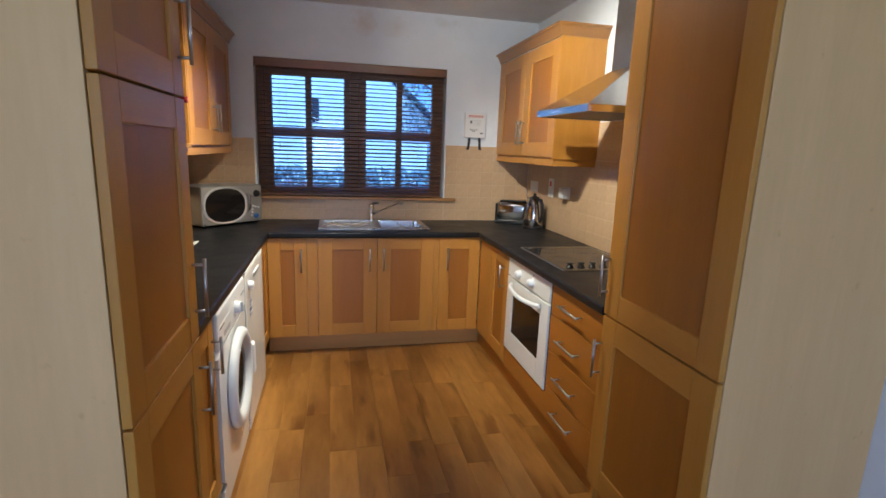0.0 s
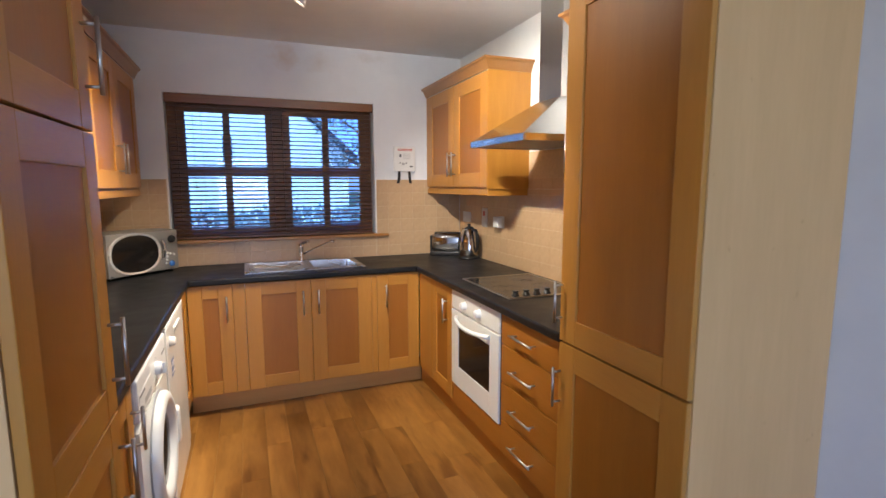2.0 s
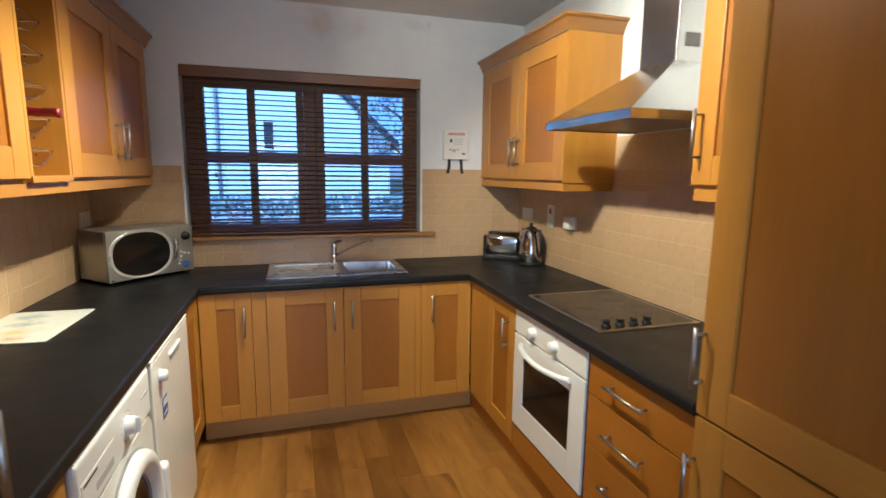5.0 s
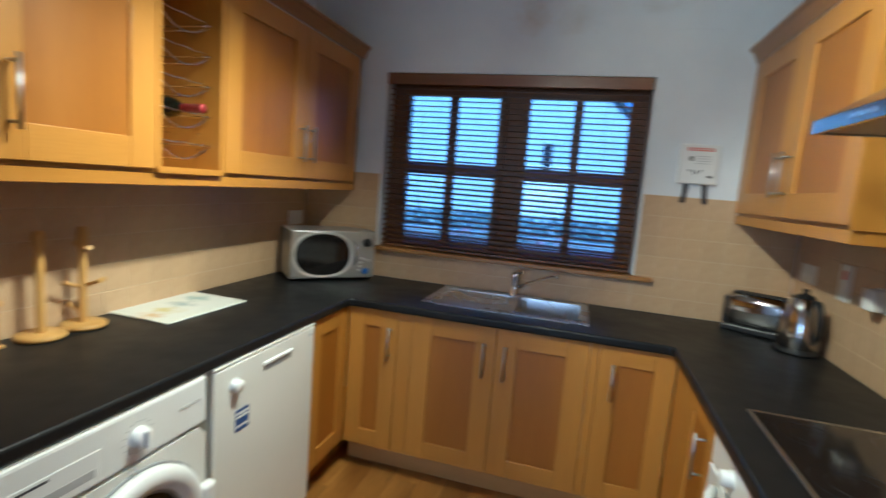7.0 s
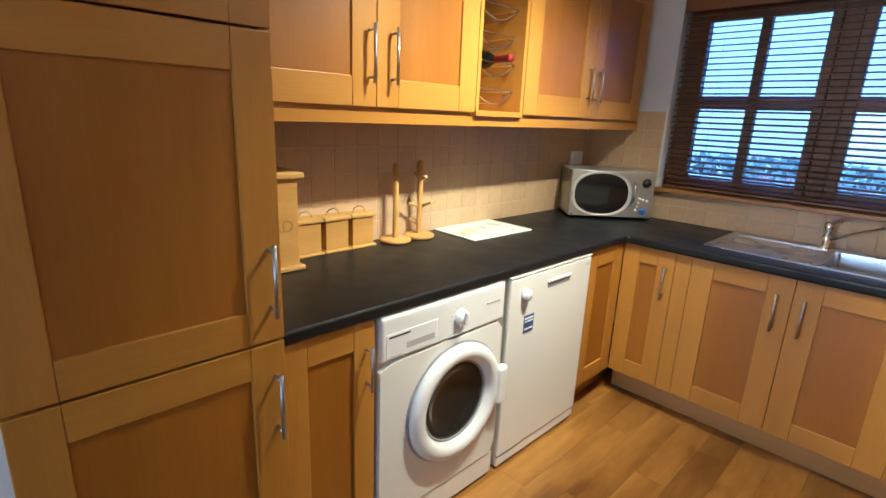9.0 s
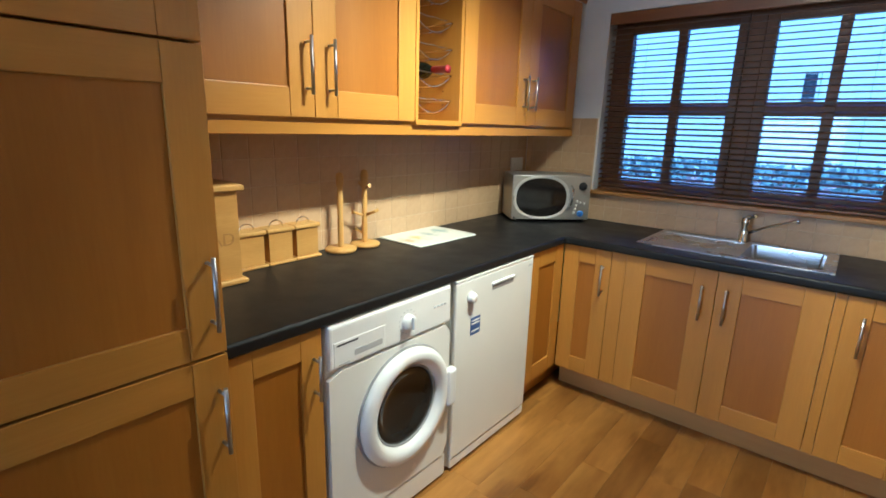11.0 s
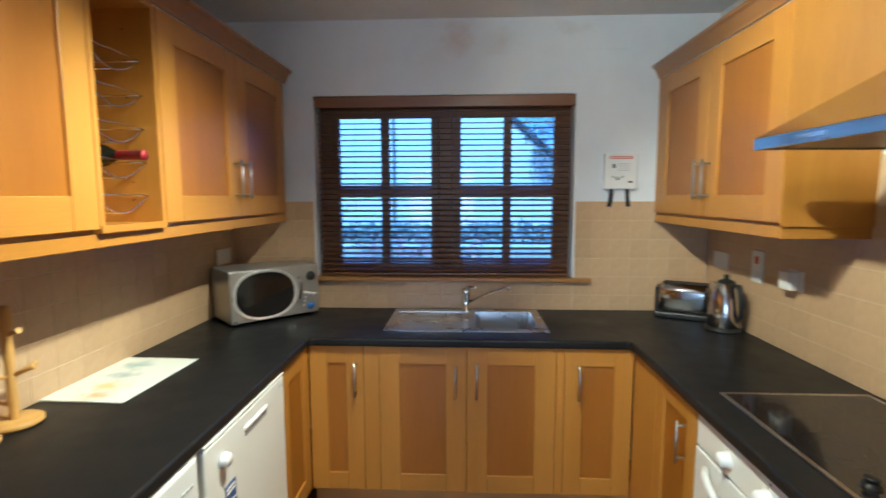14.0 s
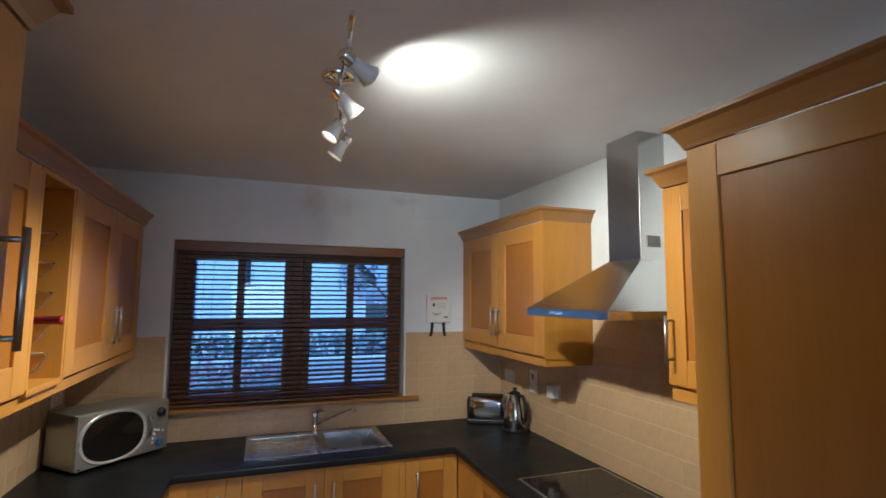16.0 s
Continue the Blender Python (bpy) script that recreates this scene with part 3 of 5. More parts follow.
part("body", bx(1.534, 2.03, -1.150, -0.546, 0.28, 0.855), black_gap, oven)
part("control_panel", put(bx(0.0, OW, -0.002, 0.022, 0.474, OH, 0.004), om), white_enamel, oven)
bm = bmesh.new()
box(bm, 0.0, 0.098, -0.004, 0.022, 0.0, 0.466, 0.003)
box(bm, 0.510, OW, -0.004, 0.022, 0.0, 0.466, 0.003)
box(bm, 0.098, 0.510, -0.004, 0.022, 0.0, 0.125, 0.003)
box(bm, 0.098, 0.510, -0.004, 0.022, 0.385, 0.466, 0.003)
odoor = part("door", put(bm, om), white_enamel, oven)
part("glass", put(bx(0.096, 0.512, 0.001, 0.012, 0.123, 0.387), om), dark_glass, odoor, "dark oven window")
bm = bmesh.new()
sweep(bm, [(0.09 + 0.43 * k / 12, -0.012 - 0.042 * math.sin(math.pi * k / 12) ** 0.6, 0.432 - 0.012 * math.sin(math.pi * k / 12)) for k in range(13)], 0.012)
part("handle", put(bm, om), white_plastic, odoor, "curved white handle")
for kx in (0.196, 0.385):
    bm = lathe(bmesh.new(), [(0.0, 0.03), (0.018, 0.03), (0.021, 0.024), (0.022, 0.004), (0.026, 0.0)][::-1], 22, pose(kx, -0.002, 0.524, 90))
    k = part("knob", put(bm, om), white_plastic, oven)
    part("mark", put(bx(kx - 0.002, kx + 0.002, -0.0035, -0.0015, 0.553, 0.557), om), dark_ink, oven)
part("mark", put(bx(0.392, 0.398, -0.0035, -0.0015, 0.565, 0.571), om), dark_ink, oven)
solid("oven_trim", put(bx(-0.001, OW + 0.017, 0.004, 0.023, -0.133, -0.010, 0.002), om), slab_wood, "wooden panel below the oven", "panel", group="filler strips")
solid("oven_trim", put(bx(OW + 0.002, OW + 0.017, 0.006, 0.023, -0.006, OH), om), black_gap, "dark gap strip beside the oven", "panel", group="filler strips")

# hob
HX0, HX1, HY0, HY1 = 1.586, 2.066, -1.118, -0.522
hob = thing("hob", "black ceramic electric hob with four knobs", "hob", (1.83, -0.82, WT1))
bm = bmesh.new()
Z = WT1
box(bm, HX0, HX1, HY0, HY0 + 0.012, Z, Z + 0.007, 0.002)
box(bm, HX0, HX1, HY1 - 0.012, HY1, Z, Z + 0.007, 0.002)
box(bm, HX0, HX0 + 0.012, HY0 + 0.0125, HY1 - 0.0125, Z, Z + 0.007, 0.002)
box(bm, HX1 - 0.012, HX1, HY0 + 0.0125, HY1 - 0.0125, Z, Z + 0.007, 0.002)
part("trim", bm, gold_trim, hob, "thin metal edge trim")
part("glass", bx(HX0 + 0.011, HX1 - 0.011, HY0 + 0.011, HY1 - 0.011, Z, Z + 0.0055), dark_glass, hob)
for cx, cy, r in ((1.70, -0.64, 0.075), (1.95, -0.64, 0.095), (1.70, -0.89, 0.09), (1.95, -0.90, 0.075)):
    bm = bmesh.new()
    for rr in (r, r * 0.62):
        ring = [(cx + rr * math.cos(a), cy + rr * math.sin(a), Z + 0.0058) for a in np.linspace(0, 2 * math.pi, 40)]
        sweep(bm, ring, 0.0004, 4)
    part("cooking_zone", bm, zone_print, hob, "thin grey heating ring")
for kx in (1.655, 1.720, 1.785, 1.850):
    part("knob", lathe(bmesh.new(), [(0.020, 0.0), (0.020, 0.005), (0.014, 0.007), (0.013, 0.016), (0.017, 0.018), (0.017, 0.022), (0.014, 0.024), (0.0, 0.024)], 20, pose(kx, -1.058, Z + 0.0055)), knob_black, hob)

# ------------------------------------------------------------ white goods
wm = thing("washing_machine", "white front-loading washing machine with a round door", "washing machine", (-0.28, -1.2, 0))
WY0, WY1 = -1.497, -0.905
bm = bx(-0.55, -0.018, WY0, WY1, 0.012, 0.862, 0.012, 3)
for fx in (-0.5, -0.07):
    for fy in (WY0 + 0.05, WY1 - 0.05):
        tube(bm, (fx, fy, 0), (fx, fy, 0.02), 0.02)
part("body", bm, white_enamel, wm)
wmm = facing("east", 0.0, WY0, 0.0)
part("control_panel", put(bx(0.0, 0.592, -0.004, 0.020, 0.712, 0.866, 0.012, 3), wmm), white_plastic, wm)
part("top_trim", put(bx(0.004, 0.588, 0.0, 0.05, 0.866, 0.869, 0.001), wmm), white_enamel, wm)
DC = (0.342, 0.455)
def holed_panel(x0, x1, z0, z1, y0, y1, cx, cz, r, n=48):
    """A flat panel with a round hole through it."""
    bm = bmesh.new()
    rings = []
    for y in (y0, y1):
        edge, hole = [], []
        for k in range(n):
            a = 2 * math.pi * (k + 0.5) / n
            c, s = math.cos(a), math.sin(a)
            q = min(((x1 if c > 0 else x0) - cx) / c, ((z1 if s > 0 else z0) - cz) / s)
            edge.append(bm.verts.new((cx + c * q, y, cz + s * q)))
            hole.append(bm.verts.new((cx + c * r, y, cz + s * r)))
        rings.append((edge, hole))
    (e0, h0), (e1, h1) = rings
    for k in range(n):
        j = (k + 1) % n
        for a, c in ((e0, h0), (h1, e1), (e1, e0), (h0, h1)):
            bm.faces.new([a[k], a[j], c[j], c[k]])
    bmesh.ops.recalc_face_normals(bm, faces=bm.faces[:])
    return bm


part("front_panel", put(holed_panel(0.0, 0.592, 0.118, 0.706, -0.001, 0.018, *DC, 0.150), wmm), white_enamel, wm)
part("kick_panel", put(bx(0.003, 0.589, 0.003, 0.018, 0.014, 0.112, 0.004), wmm), white_enamel, wm)
dr = part("detergent_drawer", put(bx(0.018, 0.235, -0.0055, 0.0, 0.722, 0.808, 0.003), wmm), white_plastic, wm)
# no hollow is cut: the grey colour stands for shade in the grip recess
part("drawer_grip", put(bx(0.100, 0.222, -0.0060, -0.004, 0.742, 0.764, 0.001), wmm), label_grey, dr, "grip recess, its shade put in as a grey block")
part("mark", put(bx(0.03, 0.115, -0.0061, -0.0050, 0.793, 0.799), wmm), dark_ink, dr, "small unreadable dark print")
part("mark", put(bx(0.035, 0.08, -0.0061, -0.0050, 0.728, 0.732), wmm), label_grey, dr)
k = part("knob", put(lathe(bmesh.new(), [(0.0, 0.024), (0.018, 0.024), (0.026, 0.019), (0.028, 0.0)][::-1], 26, pose(0.345, -0.004, 0.785, 90)), wmm), white_plastic, wm)
part("knob_grip", put(bx(0.340, 0.350, -0.040, -0.026, 0.762, 0.808, 0.003), wmm), white_plastic, k)
for j in range(14):
    a = radians(20 + 24 * j)
    cx, cz = 0.345 + 0.043 * math.cos(a), 0.785 + 0.043 * math.sin(a)
    part("mark", put(bx(cx - 0.003, cx + 0.003, -0.0048, -0.0038, cz - 0.0015, cz + 0.0015), wmm), label_grey, wm)
for j in range(4):
    part("button", put(bx(0.485 + 0.02 * j, 0.498 + 0.02 * j, -0.0065, -0.0035, 0.795, 0.803, 0.001), wmm), label_grey, wm)
ring = [(0.224, 0.0), (0.226, 0.014), (0.219, 0.028), (0.203, 0.036), (0.186, 0.036), (0.172, 0.030), (0.160, 0.014), (0.152, -0.012)]
wdoor = part("door", put(lathe(bmesh.new(), ring, 48, pose(DC[0], -0.001, DC[1], 90)), wmm), white_plastic, wm, "white ring door with a grip lug")
part("seal", put(lathe(bmesh.new(), [(0.234, 0.0), (0.234, 0.004), (0.227, 0.005)], 48, pose(DC[0], -0.001, DC[1], 90)), wmm), grey_plastic, wdoor)
part("door_glass", put(lathe(bmesh.new(), [(0.151, 0.000), (0.148, 0.004), (0.134, 0.003), (0.118, -0.004), (0.104, -0.010), (0.066, -0.013), (0.0, -0.014)], 48, pose(DC[0], -0.001, DC[1], 90)), wmm), porthole_glass, wdoor, "dark bowl-shaped porthole glass")
part("inner_rim", put(lathe(bmesh.new(), [(0.158, 0.006), (0.153, 0.010), (0.149, 0.007), (0.149, 0.000)], 48, pose(DC[0], -0.001, DC[1], 90)), wmm), grey_plastic, wdoor, "grey rubber rim")
bm = bx(0.540, 0.597, -0.046, -0.008, 0.365, 0.530, 0.016, 3)
part("door_grip", put(bm, wmm), white_plastic, wdoor)

dw = thing("dishwasher", "white freestanding dishwasher with a pocket handle", "dishwasher", (-0.28, -0.57, 0))
DY0, DY1 = -0.876, -0.271
bm = bx(-0.56, -0.020, DY0, DY1, 0.012, 0.862, 0.006)
for fx in (-0.5, -0.07):
    for fy in (DY0 + 0.05, DY1 - 0.05):
        tube(bm, (fx, fy, 0), (fx, fy, 0.02), 0.02)
part("body", bm, white_enamel, dw)
dm = facing("east", 0.004, DY0, 0.0)
ddoor = part("door", put(bx(0.0, 0.605, 0.0, 0.024, 0.062, 0.858, 0.008, 3), dm), white_enamel, dw)
part("kick_panel", put(bx(0.002, 0.603, 0.004, 0.024, 0.014, 0.058, 0.004), dm), white_enamel, dw)
part("top_edge", put(bx(0.0, 0.605, -0.001, 0.024, 0.860, 0.869, 0.003), dm), white_enamel, dw)
# flat grey block; its colour stands in for the dark inside the pocket
part("pocket_handle", put(bx(0.255, 0.425, -0.0012, 0.004, 0.775, 0.800, 0.001), dm), grey_plastic, ddoor, "pocket handle, its inner shade coloured grey")
part("handle_lip", put(bx(0.250, 0.430, -0.007, 0.002, 0.798, 0.811, 0.003), dm), white_plastic, ddoor)
part("knob", put(lathe(bmesh.new(), [(0.0, 0.026), (0.016, 0.026), (0.021, 0.02), (0.022, 0.0)][::-1], 22, pose(0.098, 0.0, 0.782, 90)), dm), white_plastic, ddoor)
# thin grey ring paints the knob's shadow onto the door
part("knob_shadow_ring", put(lathe(bmesh.new(), [(0.027, 0.0), (0.027, 0.002), (0.022, 0.003)], 22, pose(0.098, 0.0, 0.782, 90)), dm), label_grey, ddoor)
part("mark", put(bx(0.56, 0.585, -0.001, 0.001, 0.822, 0.832), dm), label_grey, ddoor)
st = part("sticker", put(bx(0.104, 0.172, -0.0012, 0.001, 0.608, 0.686), dm), navy_ink, ddoor, "blue and white energy sticker")
for z in (0.622, 0.655, 0.668):
    part("sticker_line", put(bx(0.110, 0.166, -0.0022, -0.0010, z, z + 0.007), dm), white_plastic, st)

# ------------------------------------------------------------ tall units
SPL1, SPL2, TTOP = 0.904, 1.622, 2.205
left_tall = thing("tall_cabinet", "tall maple-framed cabinet with beech panels and a pale end board", "kitchen cabinet", (-0.3, -2.15, 0), "tall cabinets")
LF2 = 0.022
LY0, LY1 = -2.352, -1.812
bm = bmesh.new()
box(bm, XL + 0.001, LF2 - 0.024, LY1 - 0.018, LY1, 0.0, TTOP)
box(bm, XL + 0.001, LF2 - 0.024, LY0 + 0.020, LY0 + 0.036, 0.0, TTOP)
box(bm, XL + 0.001, LF2 - 0.024, LY0 + 0.036, LY1 - 0.018, TTOP - 0.018, TTOP)
box(bm, -0.07, -0.04, LY0 + 0.036, LY1 - 0.018, 0.0, TTOP - 0.018)
part("carcass", bm, frame_wood, left_tall)
part("end_board", bx(XL + 0.001, LF2 - 0.024, LY0 + 0.0005, LY0 + 0.0195, 0.0, TTOP, 0.001), end_wood, left_tall, "pale maple end board with small knots")
W = LY1 - LY0
shaker_door(left_tall, facing("east", LF2, LY0, 0.14), W, SPL1 - 0.14, (W - 0.030, 0.510, 0.690), stile=0.088, name="lower_door")
shaker_door(left_tall, facing("east", LF2, LY0, SPL1 + 0.005), W, SPL2 - SPL1 - 0.009, (W - 0.032, 0.070, 0.250), stile=0.088, name="middle_door")
shaker_door(left_tall, facing("east", LF2, LY0, SPL2), W, TTOP - SPL2 - 0.002, (W - 0.034, 0.085, 0.265), stile=0.088, name="upper_door")
part("plinth", bx(-0.038, -0.026, LY0 + 0.021, LY1 - 0.001, 0.0, 0.138), slab_wood, left_tall)
bm = crown_profile(bmesh.new(), [(-0.252, LY1 - 0.001, TTOP), (LF2 - 0.002, LY1 - 0.001, TTOP), (LF2 - 0.002, LY0 + 0.001, TTOP), (XL + 0.002, LY0 + 0.001, TTOP)])
part("cornice", bm, crown_wood, left_tall, "moulded wooden cornice")

right_tall = thing("tall_cabinet", "tall maple-framed larder cabinet with beech panels and a pale end board", "kitchen cabinet", (1.8, -2.0, 0), "tall cabinets")
RY0, RY1 = -2.310, -1.696
bm = bmesh.new()
box(bm, 1.511, XR - 0.001, RY1 - 0.018, RY1, 0.0, TTOP)
box(bm, 1.511, XR - 0.001, RY0 + 0.020, RY0 + 0.036, 0.0, TTOP)
box(bm, 1.511, XR - 0.001, RY0 + 0.036, RY1 - 0.018, TTOP - 0.018, TTOP)
box(bm, 1.56, 1.59, RY0 + 0.036, RY1 - 0.018, 0.0, TTOP - 0.018)
part("carcass", bm, frame_wood, right_tall)
part("end_board", bx(1.511, XR - 0.001, RY0 + 0.0005, RY0 + 0.0195, 0.0, TTOP, 0.001), end_wood, right_tall, "pale maple end board with small knots")
W = RY1 - RY0
SR = 0.882
shaker_door(right_tall, facing("west", 1.487, RY1, 0.14), W, SR - 0.142, (0.012, 0.480, 0.640), stile=0.096, rail=0.10, name="lower_door")
shaker_door(right_tall, facing("west", 1.487, RY1, SR + 0.004), W, TTOP - SR - 0.006, (0.012, 0.075, 0.240), stile=0.096, rail=0.095, name="upper_door")
part("plinth", bx(1.54, 1.552, RY0 + 0.021, RY1 - 0.001, 0.0, 0.138), slab_wood, right_tall)
bm = crown_profile(bmesh.new(), [(XR - 0.002, RY0 + 0.001, TTOP), (1.489, RY0 + 0.001, TTOP), (1.489, RY1 - 0.001, TTOP), (1.742, RY1 - 0.001, TTOP)])
part("cornice", bm, crown_wood, right_tall, "moulded wooden cornice")

# ------------------------------------------------------------ wall cupboards
CB, CT, PB = 1.478, 2.205, 1.424
def wall_carcass(u, x0, x1, y0, y1, front):
    """Open box; front is the side, 'lo' or 'hi' in x, that is open."""
    t = 0.018
    bm = bmesh.new()
    for ya, yb in ((y0, y0 + t), (y1 - t, y1)):
        part("side", bx(x0, x1, ya, yb, CB - 0.012, CT), frame_wood, u)
    box(bm, x0, x1, y0 + t, y1 - t, CB - 0.012, CB + 0.006)
    part("top", bx(x0, x1, y0 + t, y1 - t, CT - t, CT), frame_wood, u)
    c = part("carcass", bm, frame_wood, u)
    bx0, bx1 = (x0, x0 + 0.008) if front == "hi" else (x1 - 0.008, x1)
    part("back_board", bx(bx0, bx1, y0 + t, y1 - t, CB + 0.006, CT - t), frame_wood, u)
    return c


CL = -0.322
u = thing("wall_cupboard", "double maple-framed wall cupboard with beech panel doors", "wall cupboard", (-0.48, -1.31, CB), "wall cupboards")
wall_carcass(u, XL + 0.001, CL, -1.809, -0.802, "hi")
shaker_door(u, facing("east", -0.300, -1.807, CB), 0.512, CT - CB - 0.004, (0.482, 0.075, 0.255), stile=0.095, rail=0.095)
shaker_door(u, facing("east", -0.300, -1.294, CB), 0.490, CT - CB - 0.004, (0.062, 0.075, 0.255), stile=0.095, rail=0.095)
u = thing("wine_rack_unit", "open maple wall unit with wire wine rack", "wine rack", (-0.48, -0.645, CB), "wall cupboards")
wall_carcass(u, XL + 0.001, CL + 0.020, -0.800, -0.492, "hi")
part("bottom_rail", bx(CL + 0.0205, CL + 0.024, -0.800, -0.492, CB - 0.012, CB + 0.010), rail_wood, u)
for z in (1.56, 1.62, 1.72, 1.90, 2.02, 2.12):
    for x in (-0.40, -0.55):
        part("shelf_hole", tube(bmesh.new(), (x, -0.5125, z), (x, -0.5096, z), 0.003, n=8), black_gap, u)
for z in (1.545, 1.655, 1.765, 1.875, 1.985):
    bm = bmesh.new()
    for x in (-0.345, -0.56):
        pts = [(x, -0.775 + 0.258 * k / 12, z + 0.030 - 0.055 * math.sin(math.pi * k / 12)) for k in range(13)]
        sweep(bm, pts, 0.0032, 8)
        sweep(bm, [(x, -0.775 + 0.258 * k / 6, z + 0.030 + 0.004 * (k % 2)) for k in range(7)], 0.0026, 8)
    for y, dz in ((-0.775, 0.03), (-0.517, 0.03), (-0.646, -0.025)):
        tube(bm, (-0.345, y, z + dz), (-0.56, y, z + dz), 0.0026, n=8)
    part("wire_cradle", bm, chrome, u, "bent chrome wire cradle")
bottle = thing("wine_bottle", "dark wine bottle with a red foil neck in the rack", "bottle", (-0.45, -0.646, 1.70))
bmx = pose(-0.60, -0.635, 1.700, 0, 90, 0)
part("glass", put(lathe(bmesh.new(), [(0.0, 0.0), (0.034, 0.0), (0.0375, 0.006), (0.0375, 0.180), (0.033, 0.205), (0.018, 0.232), (0.0145, 0.245), (0.0145, 0.262)], 24), bmx), wine_glass, bottle)
part("foil", put(lathe(bmesh.new(), [(0.0152, 0.245), (0.0152, 0.322), (0.0165, 0.323), (0.0165, 0.332), (0.0, 0.333)], 20), bmx), foil_red, bottle, "dark red foil capsule")
u = thing("wall_cupboard", "double maple-framed wall cupboard beside the window", "wall cupboard", (-0.48, 0.1, CB), "wall cupboards")
wall_carcass(u, XL + 0.001, CL, -0.490, YB - 0.003, "hi")
shaker_door(u, facing("east", -0.300, -0.488, CB), 0.566, CT - CB - 0.004, (0.522, 0.080, 0.255), stile=0.10, rail=0.095)
shaker_door(u, facing("east", -0.300, 0.079, CB), 0.566, CT - CB - 0.004, (0.042, 0.080, 0.255), stile=0.10, rail=0.095)
bm = bx(-0.350, CL + 0.004, -1.809, YB - 0.002, PB, CB - 0.0125, 0.002)
solid("light_pelmet", bm, rail_wood, "maple light pelmet under the wall cupboards", "pelmet", group="pelmets")
solid("cornice", crown_profile(bmesh.new(), [(-0.304, YB - 0.002, CT), (-0.304, -1.809, CT)][::1]), crown_wood, "moulded wooden cornice along the wall cupboards", "cornice", group="cornices")

CRX = 1.812
u = thing("wall_cupboard", "double maple-framed corner wall cupboard beside the extractor hood", "wall cupboard", (1.95, 0.12, CB), "wall cupboards")
wall_carcass(u, CRX, XR - 0.001, -0.440, YB - 0.003, "lo")
part("end_panel", bx(1.792, XR - 0.0015, -0.4435, -0.4402, CB - 0.012, CT), frame_wood, u)
shaker_door(u, facing("west", 1.790, 0.645, CB), 0.535, CT - CB - 0.004, (0.500, 0.075, 0.250), stile=0.095, rail=0.095)
shaker_door(u, facing("west", 1.790, 0.108, CB), 0.545, CT - CB - 0.004, (0.040, 0.075, 0.250), stile=0.10, rail=0.095)
part("filler", bx(1.794, 1.811, 0.647, YB - 0.003, CB, CT), frame_wood, u)
bm = bmesh.new()
box(bm, 1.800, 1.826, -0.436, YB - 0.003, PB, CB - 0.0125, 0.002)
box(bm, 1.8265, XR - 0.001, -0.436, -0.412, PB, CB - 0.0125, 0.002)
solid("light_pelmet", bm, rail_wood, "maple light pelmet under the corner wall cupboard", "pelmet", group="pelmets")
solid("cornice", crown_profile(bmesh.new(), [(XR - 0.002, -0.443, CT), (1.794, -0.443, CT), (1.794, YB - 0.002, CT)]), crown_wood, "moulded wooden cornice on the corner cupboard", "cornice", group="cornices")

u = thing("wall_cupboard", "narrow maple-framed wall cupboard between the hood and larder", "wall cupboard", (1.95, -1.49, CB), "wall cupboards")
wall_carcass(u, CRX, XR - 0.001, RY1 + 0.001, -1.292, "lo")
shaker_door(u, facing("west", 1.790, -1.291, CB), 0.402, CT - CB - 0.004, (0.028, 0.075, 0.250), stile=0.085, rail=0.095)
bm = bmesh.new()
box(bm, 1.800, 1.826, RY1 + 0.001, -1.296, PB, CB - 0.0125, 0.002)
box(bm, 1.8265, XR - 0.001, -1.320, -1.296, PB, CB - 0.0125, 0.002)
solid("light_pelmet", bm, rail_wood, "maple light pelmet under the narrow wall cupboard", "pelmet", group="pelmets")
solid("cornice", crown_profile(bmesh.new(), [(1.794, RY1 + 0.003, CT), (1.794, -1.290, CT), (XR - 0.002, -1.290, CT)]), crown_wood, "moulded wooden cornice on the narrow cupboard", "cornice", group="cornices")

# ------------------------------------------------------------ extractor hood
hood = thing("extractor_hood", "stainless steel chimney extractor hood over the hob", "extractor hood", (1.9, -0.9, 1.70))
HY = (-1.198, -0.598)
bm = bmesh.new()
lo = [(1.602, HY[0]), (XR - 0.001, HY[0]), (XR - 0.001, HY[1]), (1.602, HY[1])]
hi = [(1.947, -0.996), (XR - 0.001, -0.996), (XR - 0.001, -0.776), (1.947, -0.776)]
va = [bm.verts.new((x, y, 1.740)) for x, y in lo]
vb = [bm.verts.new((x, y, 1.962)) for x, y in hi]
for i in range(4):
    bm.faces.new([va[i], va[(i + 1) % 4], vb[(i + 1) % 4], vb[i]])
bm.faces.new(vb)
bmesh.ops.recalc_face_normals(bm, faces=bm.faces[:])
part("canopy", bm, steel, hood)
bm = bmesh.new()
box(bm, 1.602, 1.614, HY[0], HY[1], 1.706, 1.7395, 0.001)
box(bm, 1.6145, XR - 0.001, HY[0], HY[0] + 0.01, 1.706, 1.7395, 0.001)
box(bm, 1.6145, XR - 0.001, HY[1] - 0.01, HY[1], 1.706, 1.7395, 0.001)
part("rim", bm, steel, hood)
part("filter", bx(1.615, XR - 0.002, HY[0] + 0.011, HY[1] - 0.011, 1.712, 1.722), grey_plastic, hood, "grey underside filter panel")
part("chimney", bx(1.949, XR - 0.001, -0.994, -0.778, 1.955, CEIL - 0.001, 0.002), steel, hood)
bm = bmesh.new()
for k in range(7):
    x = 1.985 + 0.011 * k
    box(bm, x, x + 0.006, -0.9975, -0.9935, 2.018, 2.070)
part("vent", bm, vent_grey, hood, "grey slotted vent grille")
